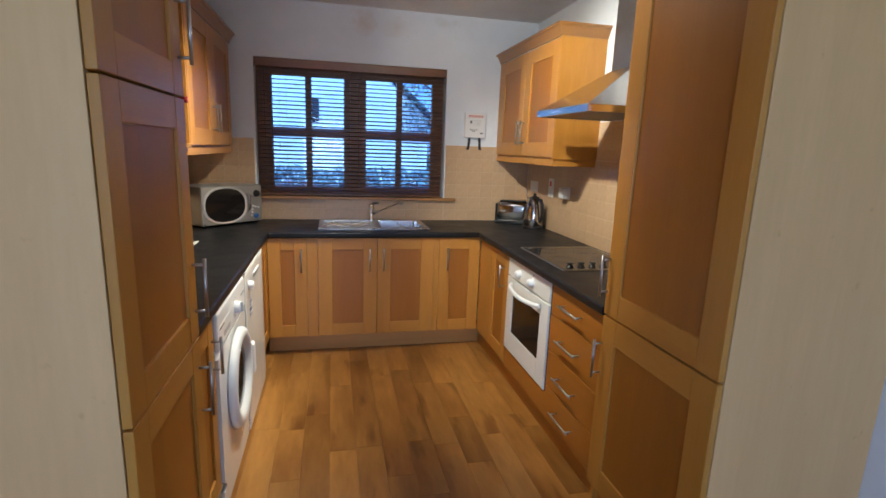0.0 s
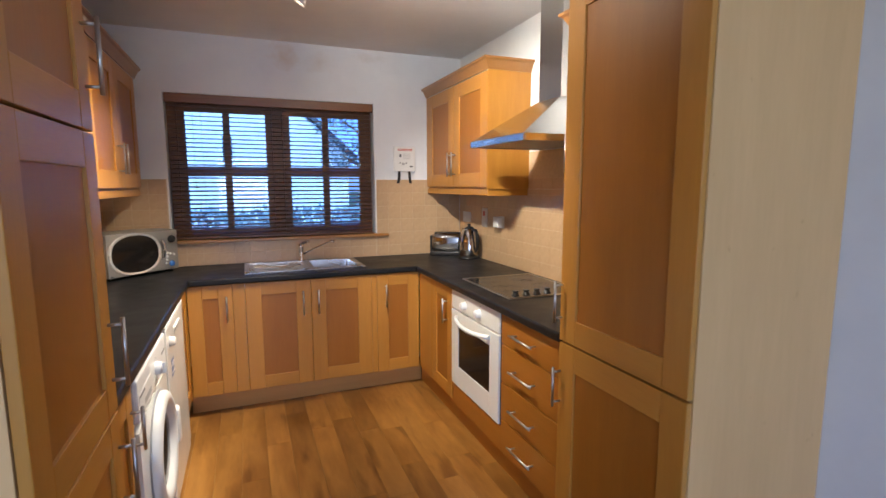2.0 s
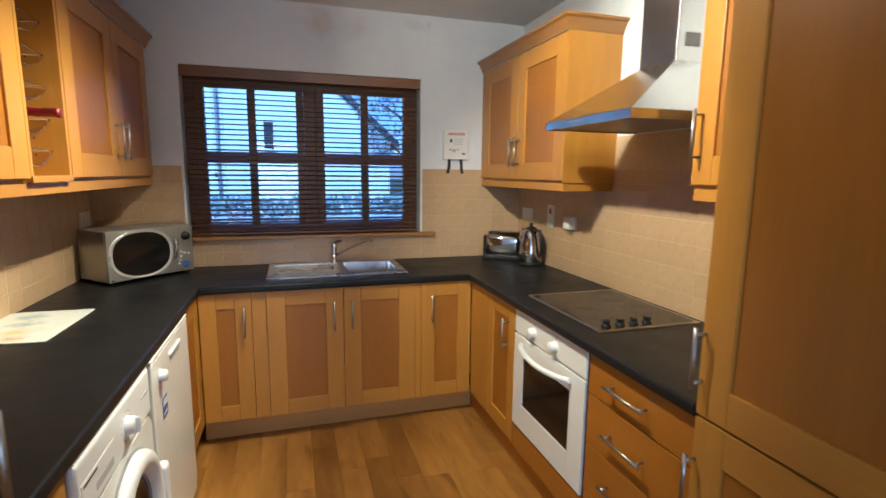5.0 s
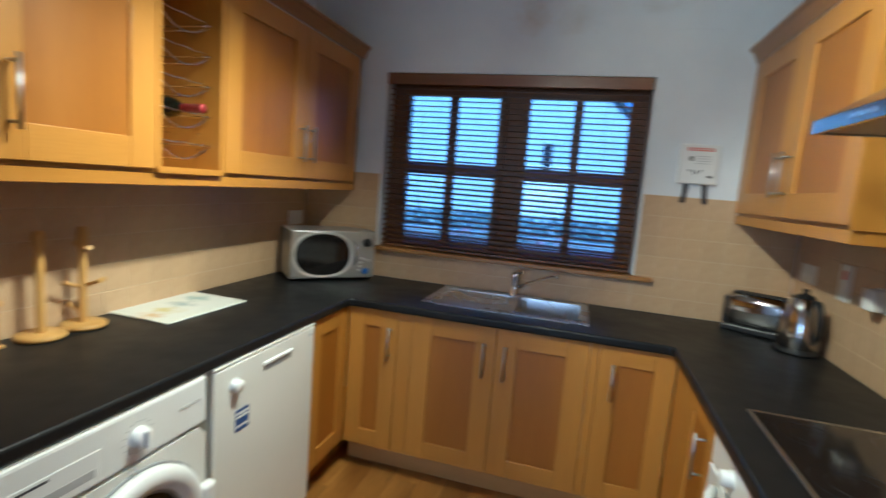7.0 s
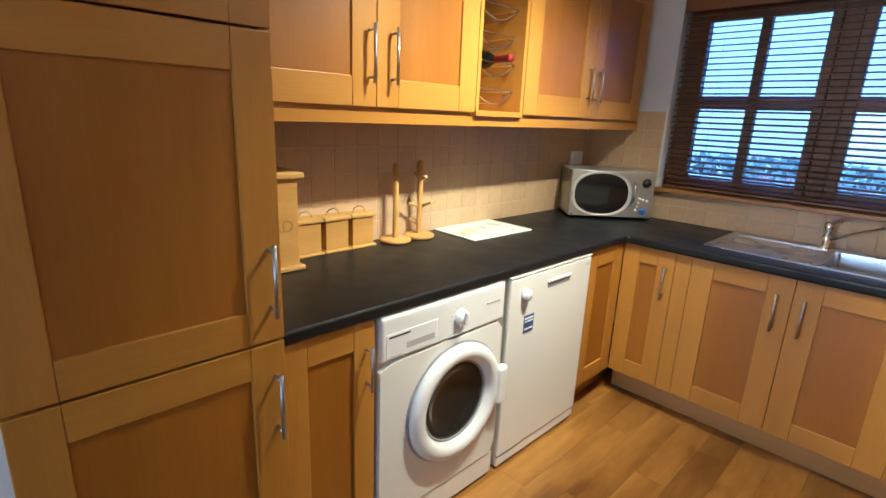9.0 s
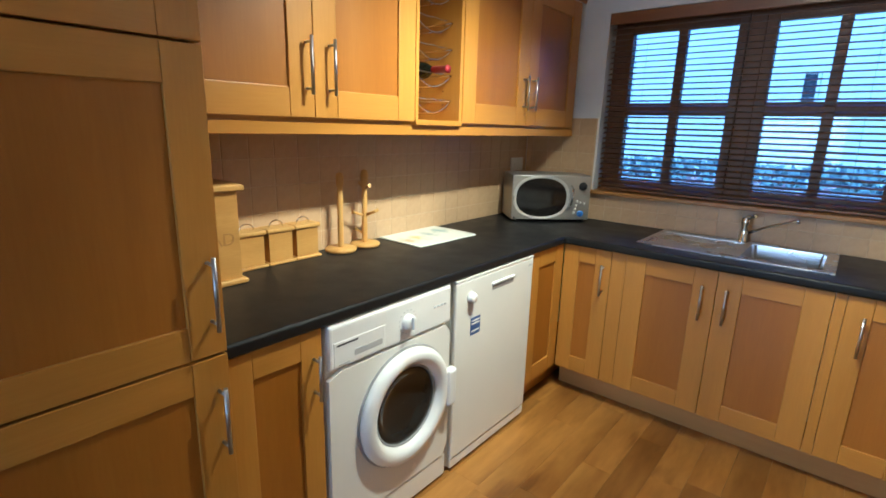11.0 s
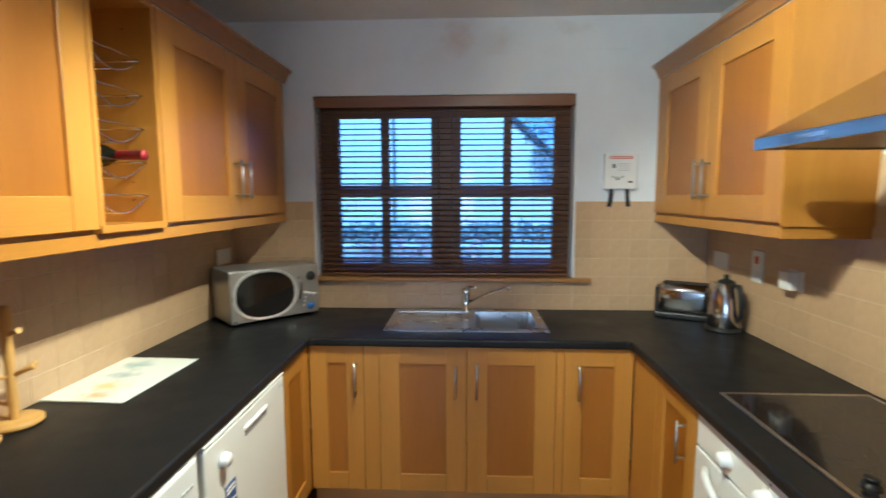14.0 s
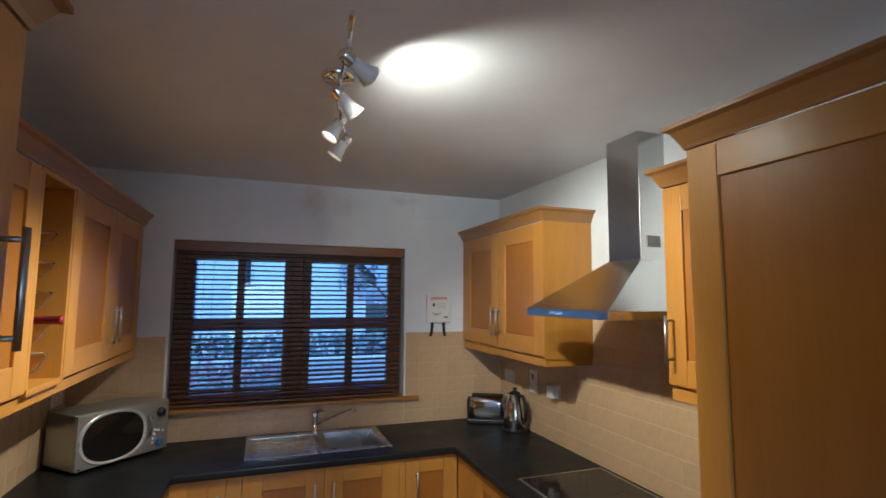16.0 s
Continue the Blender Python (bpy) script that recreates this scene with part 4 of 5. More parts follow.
for k in range(5):
    y = -0.80 - 0.022 * k
    part("button", bx(1.598, 1.603, y - 0.007, y + 0.007, 1.717, 1.729, 0.001), chrome, hood)

# ------------------------------------------------------------ sink
sink = thing("sink", "stainless steel sink with one bowl and a drainer", "sink", (0.73, 0.42, WT1))
SX0, SX1, SY0, SY1 = 0.328, 1.140, 0.190, 0.655
Z = WT1
bm = bmesh.new()
def plate(z0, z1, x0, x1, y0, y1, b=0.0015):
    box(bm, x0, x1, y0, y1, z0, z1, b)


plate(Z, Z + 0.006, SX0, SX1, SY0, SY0 + 0.05)
plate(Z, Z + 0.006, SX0, SX1, 0.595, SY1)
plate(Z, Z + 0.006, SX0, SX0 + 0.03, SY0 + 0.0501, 0.5949)
plate(Z, Z + 0.006, 0.745, 0.785, SY0 + 0.0501, 0.5949)
plate(Z, Z + 0.006, 1.095, SX1, SY0 + 0.0501, 0.5949)
part("rim", bm, sink_steel, sink)
bm = bmesh.new()
plate(Z, Z + 0.002, SX0 + 0.0301, 0.7449, SY0 + 0.0501, 0.5949, 0.0005)
dn = part("drainer", bm, sink_steel, sink)
for k in range(6):
    y = 0.280 + 0.050 * k
    part("rib", bx(SX0 + 0.06, 0.70, y, y + 0.016, Z + 0.0015, Z + 0.0027, 0.0006), sink_steel, dn)
bm = bmesh.new()
top = [(0.785, 0.2402), (1.095, 0.2402), (1.095, 0.5949), (0.785, 0.5949)]
bot = [(0.80, 0.255), (1.08, 0.255), (1.08, 0.58), (0.80, 0.58)]
va = [bm.verts.new((x, y, Z + 0.005)) for x, y in top]
vb = [bm.verts.new((x, y, Z - 0.15)) for x, y in bot]
for i in range(4):
    bm.faces.new([va[i], vb[i], vb[(i + 1) % 4], va[(i + 1) % 4]])
bm.faces.new(vb)
bmesh.ops.bevel(bm, geom=[e for e in bm.edges if any(v in vb for v in e.verts)], offset=0.02, segments=3, affect="EDGES")
bmesh.ops.recalc_face_normals(bm, faces=bm.faces[:])
part("bowl", bm, sink_steel, sink)
part("drain", lathe(bmesh.new(), [(0.035, 0.0), (0.035, 0.003), (0.02, 0.004), (0.0, 0.002)], 20, pose(0.94, 0.42, Z - 0.1495)), chrome, sink)
tap = thing("tap", "chrome mixer tap with a swivel spout", "tap", (0.735, 0.60, Z + 0.006))
TX, TY = 0.735, 0.615
part("body", lathe(bmesh.new(), [(0.025, 0.0), (0.025, 0.006), (0.019, 0.012), (0.0185, 0.085), (0.022, 0.098), (0.022, 0.118), (0.016, 0.130), (0.0, 0.133)], 24, pose(TX, TY, Z + 0.006)), chrome, tap)
part("lever", sweep(bmesh.new(), [(TX, TY, Z + 0.128), (TX + 0.012, TY - 0.015, Z + 0.142), (TX + 0.035, TY - 0.05, Z + 0.152), (TX + 0.05, TY - 0.075, Z + 0.155)], [0.012, 0.012, 0.009, 0.006]), chrome, tap)
part("spout", sweep(bmesh.new(), [(TX + 0.02, TY - 0.005, Z + 0.060), (TX + 0.07, TY - 0.03, Z + 0.088), (TX + 0.15, TY - 0.075, Z + 0.130), (TX + 0.212, TY - 0.108, Z + 0.160), (TX + 0.226, TY - 0.115, Z + 0.162), (TX + 0.230, TY - 0.117, Z + 0.150)], [0.0085, 0.0070, 0.0060, 0.0060, 0.009, 0.010]), chrome, tap)

# ------------------------------------------------------------ ceiling spotlights
fix = thing("ceiling_spotlight", "chrome ceiling bar with four white spotlight heads", "ceiling light", (0.60, -1.08, CEIL))
part("rose", lathe(bmesh.new(), [(0.058, 0.0), (0.058, -0.010), (0.050, -0.020), (0.012, -0.024), (0.012, -0.060)][::-1], 32, pose(0.601, -1.075, CEIL)), chrome, fix)
BZ = 2.478
bar = [(0.565, -1.585, BZ), (0.574, -1.50, BZ), (0.583, -1.40, BZ), (0.588, -1.30, BZ), (0.594, -1.18, BZ), (0.602, -1.07, BZ), (0.618, -0.97, BZ), (0.640, -0.88, BZ), (0.664, -0.78, BZ), (0.690, -0.68, BZ), (0.70, -0.64, BZ)]
part("bar", sweep(bmesh.new(), bar, 0.0075), chrome, fix, "slightly curved chrome bar")
CONES = [(150, 1.0), (94, 0.55), (88, 0.9), (88, 0.9)]
HEADS = [((0.586, -1.405), (0.85, 0.46, -0.30)), ((0.596, -1.150), (0.84, 0.30, -0.74)), ((0.640, -0.905), (-1.0, -0.10, -1.60)), ((0.694, -0.665), (-0.90, 0.24, -1.40))]
for ((hx, hy), d), (cone, blend), watts in zip(HEADS, CONES, LAMP_W):
    d = Vector(d).normalized()
    o = Vector((hx, hy, BZ - 0.030))
    bm = bmesh.new()
    tube(bm, (hx, hy, BZ + 0.004), o, 0.009)
    m = Matrix.Translation(o) @ d.to_track_quat("Z", "Y").to_matrix().to_4x4()
    lathe(bm, [(0.0, -0.030), (0.017, -0.028), (0.021, -0.018), (0.021, 0.010)], 24, m)
    h = part("joint", bm, chrome, fix)
    part("shade", lathe(bmesh.new(), [(0.018, 0.008), (0.019, 0.018), (0.022, 0.042), (0.029, 0.070), (0.035, 0.084), (0.033, 0.084), (0.027, 0.068), (0.020, 0.042), (0.016, 0.020)], 32, m), lamp_shade, fix, "white flared lamp shade")
    part("bulb", lathe(bmesh.new(), [(0.025, 0.066), (0.020, 0.068), (0.0, 0.069)], 24, m), bulb_mat, fix, "lit reflector bulb")
    L = new("spot", bpy.data.lights.new("spot", "SPOT"))
    L.data.energy, L.data.color = watts, LAMP
    L.data.spot_size, L.data.spot_blend, L.data.shadow_soft_size = radians(cone), blend, 0.02
    L.matrix_basis = look(o + d * 0.092, o + d * 1.0)

# ------------------------------------------------------------ small things on the worktop
Z = WT1
mw = thing("microwave", "silver microwave oven with an oval dark door window", "microwave", (0, 0, 0))
MW, MD, MH = 0.485, 0.268, 0.285
bm = extrude(bmesh.new(), [(0, 0.012), (MW, 0.012), (MW, 0.165), (MW - 0.10, MD), (0, MD)], 0.014, MH, lambda u, v, w: (u, v, w))
bmesh.ops.bevel(bm, geom=bm.edges[:], offset=0.006, segments=2, profile=0.5, affect="EDGES")
part("cabinet", bm, silver_paint, mw)
part("front", bx(0.001, MW - 0.001, -0.004, 0.0125, 0.016, MH - 0.002, 0.005), silver_paint, mw)
def oval(bm, cx, cz, a, c, y0, y1, n=44, inner=None):
    def ring(k, y, ra, rc):
        t = k * 2 * math.pi / n
        return (cx + ra * math.copysign(abs(math.cos(t)) ** 0.85, math.cos(t)), y, cz + rc * math.copysign(abs(math.sin(t)) ** 0.85, math.sin(t)))
    front = [bm.verts.new(ring(k, y0, a, c)) for k in range(n)]
    back = [bm.verts.new(ring(k, y1, a * 1.03, c * 1.03)) for k in range(n)]
    for k in range(n):
        bm.faces.new([front[k], front[(k + 1) % n], back[(k + 1) % n], back[k]]).smooth = True
    if inner:
        ins = [bm.verts.new(ring(k, y0 + 0.004, a * inner, c * inner)) for k in range(n)]
        for k in range(n):
            bm.faces.new([ins[k], ins[(k + 1) % n], front[(k + 1) % n], front[k]])
    else:
        bm.faces.new(front)
    bmesh.ops.recalc_face_normals(bm, faces=bm.faces[:])
    return bm


d = part("door_rim", oval(bmesh.new(), 0.182, 0.150, 0.170, 0.128, -0.012, -0.003, inner=0.91), plain("rim_silver", (0.66, 0.66, 0.64), 0.28, 0.5, 0.03, 10), mw, "pale silver oval rim")
part("door_window", oval(bmesh.new(), 0.180, 0.151, 0.155, 0.116, -0.0085, -0.006), dark_glass, d, "dark oval window")
part("door_handle", sweep(bmesh.new(), [(0.360, -0.012, 0.225), (0.368, -0.024, 0.200), (0.368, -0.027, 0.160), (0.362, -0.024, 0.115), (0.352, -0.012, 0.090)], [0.006, 0.009, 0.009, 0.008, 0.005]), chrome, d, "curved chrome handle")
part("timer_knob", lathe(bmesh.new(), [(0.025, 0), (0.025, 0.004), (0.021, 0.006), (0.020, 0.020), (0.0, 0.021)], 24, pose(0.435, -0.004, 0.222, 90)), black_plastic, mw, "round black dial")
part("start_button", lathe(bmesh.new(), [(0.019, 0), (0.019, 0.006), (0.016, 0.009), (0.0, 0.010)], 24, pose(0.430, -0.004, 0.055, 90)), blue_ink, mw, "round blue button")
for cx, cz in ((0.405, 0.130), (0.401, 0.105), (0.397, 0.083), (0.425, 0.123), (0.450, 0.117), (0.391, 0.061)):
    part("button", lathe(bmesh.new(), [(0.0075, 0), (0.0075, 0.004), (0.0, 0.005)], 12, pose(cx, -0.004, cz, 90)), white_plastic, mw)
part("maker_mark", bx(0.012, 0.028, -0.0046, -0.0036, 0.022, 0.030), dark_ink, mw)
for fx, fy in ((0.03, 0.03), (MW - 0.03, 0.03), (0.03, MD - 0.03), (MW - 0.13, MD - 0.03)):
    part("foot", tube(bmesh.new(), (fx, fy, 0), (fx, fy, 0.015), 0.012), black_plastic, mw)
mw.matrix_basis = pose(-0.438, 0.204, Z, 0, 0, 45)

tagged(solid("chopping_board", put(bx(-0.155, 0.155, -0.213, 0.213, 0.0, 0.006, 0.002), pose(-0.510, -0.475, Z, 0, 0, -1.5)), board_mat, "white glass worktop saver with faded yellow and blue print", "chopping board"))

bread = thing("bread_bin", "light pine bread bin with engraved lettering", "bread bin", (-0.545, -1.66, Z))
part("box", bx(-0.640, -0.455, -1.800, -1.512, Z + 0.018, Z + 0.322, 0.002), pine_box, bread)
part("lid", bx(-0.645, -0.438, -1.806, -1.492, Z + 0.3225, Z + 0.345, 0.006, 3), raw_wood, bread)
part("base", bx(-0.645, -0.438, -1.806, -1.496, Z, Z + 0.0178, 0.006, 3), raw_wood, bread)
def lettering(text, size, m, material, parent):
    cu = bpy.data.curves.new("lettering", "FONT")
    cu.body, cu.size, cu.align_x, cu.extrude = text, size, "RIGHT", 0.0006
    ob = new("lettering", cu)
    bpy.context.view_layer.update()
    me = bpy.data.meshes.new_from_object(ob.evaluated_get(bpy.context.evaluated_depsgraph_get()))
    bpy.data.objects.remove(ob)
    me.transform(m)
    me.materials.append(material)
    o = new("lettering", me)
    o.parent, o.matrix_parent_inverse = parent, parent.matrix_basis.inverted()
    return o


engraved = plain("burnt_wood", (0.38, 0.19, 0.05), 0.6)
lettering("BREAD", 0.060, pose(-0.4545, -1.530, Z + 0.140, 90, 0, 90), engraved, bread)

for i, y0 in enumerate((-1.468, -1.343, -1.218)):
    c = thing("canister", "small pine storage box with a chrome lid handle", "storage box", (-0.60, y0 + 0.06, Z), "pine canisters in a row")
    part("box", bx(-0.645, -0.572, y0 + 0.009, y0 + 0.113, Z + 0.012, Z + 0.128, 0.002), pine_box, c)
    part("lid", bx(-0.648, -0.564, y0, y0 + 0.122, Z + 0.1285, Z + 0.146, 0.005, 3), raw_wood, c)
    part("base", bx(-0.648, -0.560, y0, y0 + 0.122, Z, Z + 0.0118, 0.004, 3), raw_wood, c)
    arcp = [(-0.606, y0 + 0.061 + 0.030 * math.cos(a), Z + 0.145 + 0.026 * math.sin(a)) for a in np.linspace(0, math.pi, 11)]
    part("lid_handle", sweep(bmesh.new(), arcp, 0.003), chrome, c, "bent chrome handle")

def worn(pts, r):
    return sweep(bmesh.new(), pts, r, 12)


roll = thing("kitchen_roll_holder", "turned pine kitchen roll holder, empty", "roll holder", (-0.575, -0.985, Z))
part("base", lathe(bmesh.new(), [(0.0, 0.0), (0.066, 0.0), (0.070, 0.006), (0.070, 0.013), (0.064, 0.018), (0.0, 0.0185)], 32, pose(-0.572, -0.985, Z)), raw_wood, roll)
part("post", lathe(bmesh.new(), [(0.013, 0.018), (0.0135, 0.10), (0.012, 0.16), (0.0135, 0.22), (0.0115, 0.27), (0.017, 0.30), (0.0175, 0.33), (0.013, 0.345), (0.0, 0.348)], 18, pose(-0.572, -0.985, Z)), raw_wood, roll)
tree = thing("mug_tree", "turned pine mug tree with short pegs, empty", "mug tree", (-0.575, -0.842, Z))
TM = (-0.575, -0.842)
part("base", lathe(bmesh.new(), [(0.0, 0.0), (0.066, 0.0), (0.070, 0.006), (0.070, 0.013), (0.064, 0.018), (0.0, 0.0185)], 32, pose(*TM, Z)), raw_wood, tree)
part("post", lathe(bmesh.new(), [(0.0125, 0.018), (0.0135, 0.10), (0.012, 0.16), (0.0135, 0.22), (0.0115, 0.265), (0.016, 0.29), (0.019, 0.325), (0.014, 0.350), (0.0, 0.354)], 18, pose(*TM, Z)), raw_wood, tree)
for ang, h0, ln in ((-20, 0.27, 0.062), (160, 0.27, 0.062), (75, 0.145, 0.070), (255, 0.145, 0.060), (20, 0.15, 0.06), (200, 0.06, 0.05)):
    dx, dy = math.cos(radians(ang)), math.sin(radians(ang))
    part("peg", sweep(bmesh.new(), [(TM[0] + dx * 0.012, TM[1] + dy * 0.012, Z + h0), (TM[0] + dx * ln * 0.8, TM[1] + dy * ln * 0.8, Z + h0 + 0.014), (TM[0] + dx * ln, TM[1] + dy * ln, Z + h0 + 0.018)], [0.0065, 0.006, 0.009]), raw_wood, tree)

toaster = thing("toaster", "polished chrome two-slot toaster with a black base", "toaster")
bm = bx(-0.135, 0.135, -0.075, 0.075, 0.022, 0.188, 0.048, 6)
for f in bm.faces:
    f.smooth = True
part("body", bm, dull_chrome, toaster)
part("base", bx(-0.142, 0.142, -0.082, 0.082, 0.0, 0.036, 0.010), black_plastic, toaster)
part("end_cap", bx(0.128, 0.143, -0.055, 0.055, 0.03, 0.165, 0.006), black_plastic, toaster)
part("end_cap", bx(-0.143, -0.128, -0.055, 0.055, 0.03, 0.165, 0.006), black_plastic, toaster)
part("lever", bx(0.143, 0.165, -0.018, 0.018, 0.115, 0.127, 0.004), black_plastic, toaster)
for y in (-0.028, 0.028):
    part("slot", bx(-0.105, 0.105, y - 0.012, y + 0.012, 0.183, 0.1900, 0.002), black_gap, toaster)
part("top_panel", bx(-0.112, 0.112, -0.046, 0.046, 0.1865, 0.1885, 0.0008), black_plastic, toaster, "black top panel round the slots")
toaster.matrix_basis = pose(1.922, 0.540, Z, 0, 0, -28)

kettle = thing("kettle", "polished chrome jug kettle with a black handle", "kettle")
part("base", lathe(bmesh.new(), [(0.0, 0.0), (0.082, 0.0), (0.084, 0.008), (0.080, 0.022), (0.0, 0.023)], 32), black_plastic, kettle)
part("body", lathe(bmesh.new(), [(0.074, 0.023), (0.078, 0.034), (0.079, 0.08), (0.072, 0.14), (0.060, 0.195), (0.046, 0.232), (0.038, 0.243)], 36), dull_chrome, kettle)
part("lid", lathe(bmesh.new(), [(0.040, 0.242), (0.034, 0.252), (0.014, 0.260), (0.011, 0.268), (0.014, 0.276), (0.010, 0.283), (0.0, 0.284)], 24), black_plastic, kettle)
part("handle", sweep(bmesh.new(), [(0.045, 0, 0.235), (0.078, 0, 0.235), (0.096, 0, 0.200), (0.103, 0, 0.150), (0.100, 0, 0.095), (0.076, 0, 0.060)], [0.010, 0.013, 0.014, 0.014, 0.013, 0.010], 12), black_plastic, kettle)
part("spout", sweep(bmesh.new(), [(-0.045, 0, 0.195), (-0.068, 0, 0.220), (-0.080, 0, 0.235)], [0.024, 0.016, 0.010], 12), chrome, kettle)
kettle.matrix_basis = pose(2.000, 0.280, Z, 0, 0, -75) @ Matrix.Diagonal((1.02, 1.02, 0.98, 1))

# ------------------------------------------------------------ wall fittings
blanket = thing("fire_blanket", "white wall-mounted fire blanket box with black pull straps", "fire blanket", (1.59, YB, 1.70))
part("case", bx(1.500, 1.682, YB - 0.034, YB - 0.0035, 1.606, 1.805, 0.006, 3), white_plastic, blanket)
part("header_bar", bx(1.532, 1.652, YB - 0.0358, YB - 0.0335, 1.772, 1.787), red_ink, blanket, "red header bar")
for k in range(9):
    part("mark", bx(1.536 + 0.0125 * k, 1.545 + 0.0125 * k, YB - 0.0364, YB - 0.0352, 1.7765, 1.7825), white_plastic, blanket)
for x, z, w, h in ((1.545, 1.722, 0.016, 0.022), (1.545, 1.668, 0.008, 0.010), (1.565, 1.655, 0.006, 0.020), (1.580, 1.655, 0.006, 0.020), (1.598, 1.668, 0.008, 0.010), (1.632, 1.640, 0.026, 0.010)):
    part("pictogram", bx(x, x + w, YB - 0.0355, YB - 0.0335, z, z + h), dark_ink, blanket)
for k in range(4):
    part("text_bar", bx(1.575, 1.640, YB - 0.0352, YB - 0.0335, 1.708 + 0.012 * k, 1.711 + 0.012 * k), label_grey, blanket)
for x, dx in ((1.545, -0.010), (1.632, 0.012)):
    bm = bmesh.new()
    rows = [(x, 0.020, 1.607), (x + 0.1 * dx, 0.024, 1.575), (x + 0.4 * dx, 0.022, 1.540), (x + dx, 0.016, 1.508)]
    va = []
    for cx, yo, z in rows:
        va.append([bm.verts.new((cx + s, YB - yo + q, z)) for s, q in ((-0.011, -0.001), (0.011, -0.001), (0.011, 0.001), (-0.011, 0.001))])
    for a, c in zip(va, va[1:]):
        for k in range(4):
            bm.faces.new([a[k], a[(k + 1) % 4], c[(k + 1) % 4], c[k]])
    bm.faces.new(va[0][::-1])
    bm.faces.new(va[-1])
    part("strap", bm, black_plastic, blanket, "black webbing pull strap")

TF = 0.006
def socket(name, label, y0, y1, z0, z1, side, bits):
    s = thing(name, label, "socket", (XR, (y0 + y1) / 2, z0), "wall sockets")
    x0, x1 = (XR - 0.016, XR - TF - 0.0005) if side == "east" else (XL + TF + 0.0005, XL + 0.016)
    part("plate", bx(x0, x1, y0, y1, z0, z1, 0.003), white_plastic, s)
    xs = (x0 - 0.004, x0 + 0.001) if side == "east" else (x1 - 0.001, x1 + 0.004)
    for a, c, p, q, m in bits:
        part("switch", bx(*xs, a, c, p, q, 0.001), m, s)
    return s


socket("double_socket", "white plastic double socket on the tiles", 0.445, 0.591, 1.185, 1.271, "east", [(0.48, 0.50, 1.215, 1.235, white_plastic), (0.54, 0.56, 1.215, 1.235, white_plastic)])
socket("cooker_switch", "white cooker switch plate with a red rocker", 0.142, 0.228, 1.168, 1.314, "east", [(0.172, 0.196, 1.255, 1.290, red_ink), (0.174, 0.194, 1.195, 1.220, white_plastic)])
socket("socket", "white plastic socket with a plug-in adaptor", -0.130, -0.044, 1.180, 1.266, "east", [])
ad = thing("plug_adaptor", "white plug-in adaptor in the wall socket", "adaptor", (XR - 0.04, -0.087, 1.2))
part("body", bx(XR - 0.062, XR - 0.0165, -0.122, -0.052, 1.186, 1.262, 0.006, 3), white_plastic, ad)
socket("socket", "white plastic socket on the tiles behind the microwave", 0.490, 0.636, 1.188, 1.274, "west", [(0.53, 0.55, 1.22, 1.24, white_plastic), (0.58, 0.60, 1.22, 1.24, white_plastic)])
cover = solid("access_cover", bx(1.395, 1.627, YB - 0.0045, YB - 0.0005, 2.368, 2.512, 0.002), wall_paint, "painted-over square cover plate high on the wall", "cover plate")

# ------------------------------------------------------------ outside
solid("ground", bx(-150, 150, -150, 150, -0.60, -0.45), grass_mat, "lawn running away from the window", "ground", "structure")
solid("road", bx(-60, 60, 8.4, 10.6, -0.449, -0.43), asphalt, "grey road beyond the garden", "road", "structure")
house = thing("house", "white rendered house with a slate gable roof across the garden", "house", (-2.0, 12, -0.45))
HXa, HXb = -11.0, 3.3
EA, RG = 2.40, 5.55
bm = bmesh.new()
mid = -0.2
extrude(bm, [(HXa, -0.45), (HXb, -0.45), (HXb, EA), (mid, RG), (HXa, RG)], 12.0, 20.0, lambda u, v, w: (u, w, v))
part("wall", bm, render_paint, house)
z0 = EA - (RG - EA) * 0.25 / (HXb - mid)
bm = extrude(bmesh.new(), [(HXb + 0.25, z0 + 0.02), (mid, RG + 0.02), (HXa - 0.2, RG + 0.02), (HXa - 0.2, RG + 0.2), (mid, RG + 0.2), (HXb + 0.25, z0 + 0.2)], 11.75, 20.2, lambda u, v, w: (u, w, v))
part("roof", bm, roof_slate, house)
for x0, x1, z0, z1 in ((-0.24, 0.12, 2.05, 2.90),):
    w = part("window", bx(x0, x1, 11.94, 12.05, z0, z1, 0.01), white_plastic, house)
    part("pane", bx(x0 + 0.06, x1 - 0.06, 11.93, 11.945, z0 + 0.06, z1 - 0.06), dark_glass, w)
part("drainpipe", tube(bmesh.new(), (-1.35, 11.93, -0.45), (-1.35, 11.93, 4.2), 0.05), grey_plastic, house)
def leaves(bm, n, at, size, leaf):
    for _ in range(n):
        c = Vector([at[i] + random.uniform(-1, 1) * size[i] for i in range(3)])
        u = Vector((random.gauss(0, 1), random.gauss(0, 1), random.gauss(0, 1))).normalized()
        w = u.orthogonal().normalized()
        s = leaf * random.uniform(0.6, 1.3)
        bm.faces.new([bm.verts.new(c + u * s), bm.verts.new(c + w * s * 0.5), bm.verts.new(c - u * s), bm.verts.new(c - w * s * 0.5)])


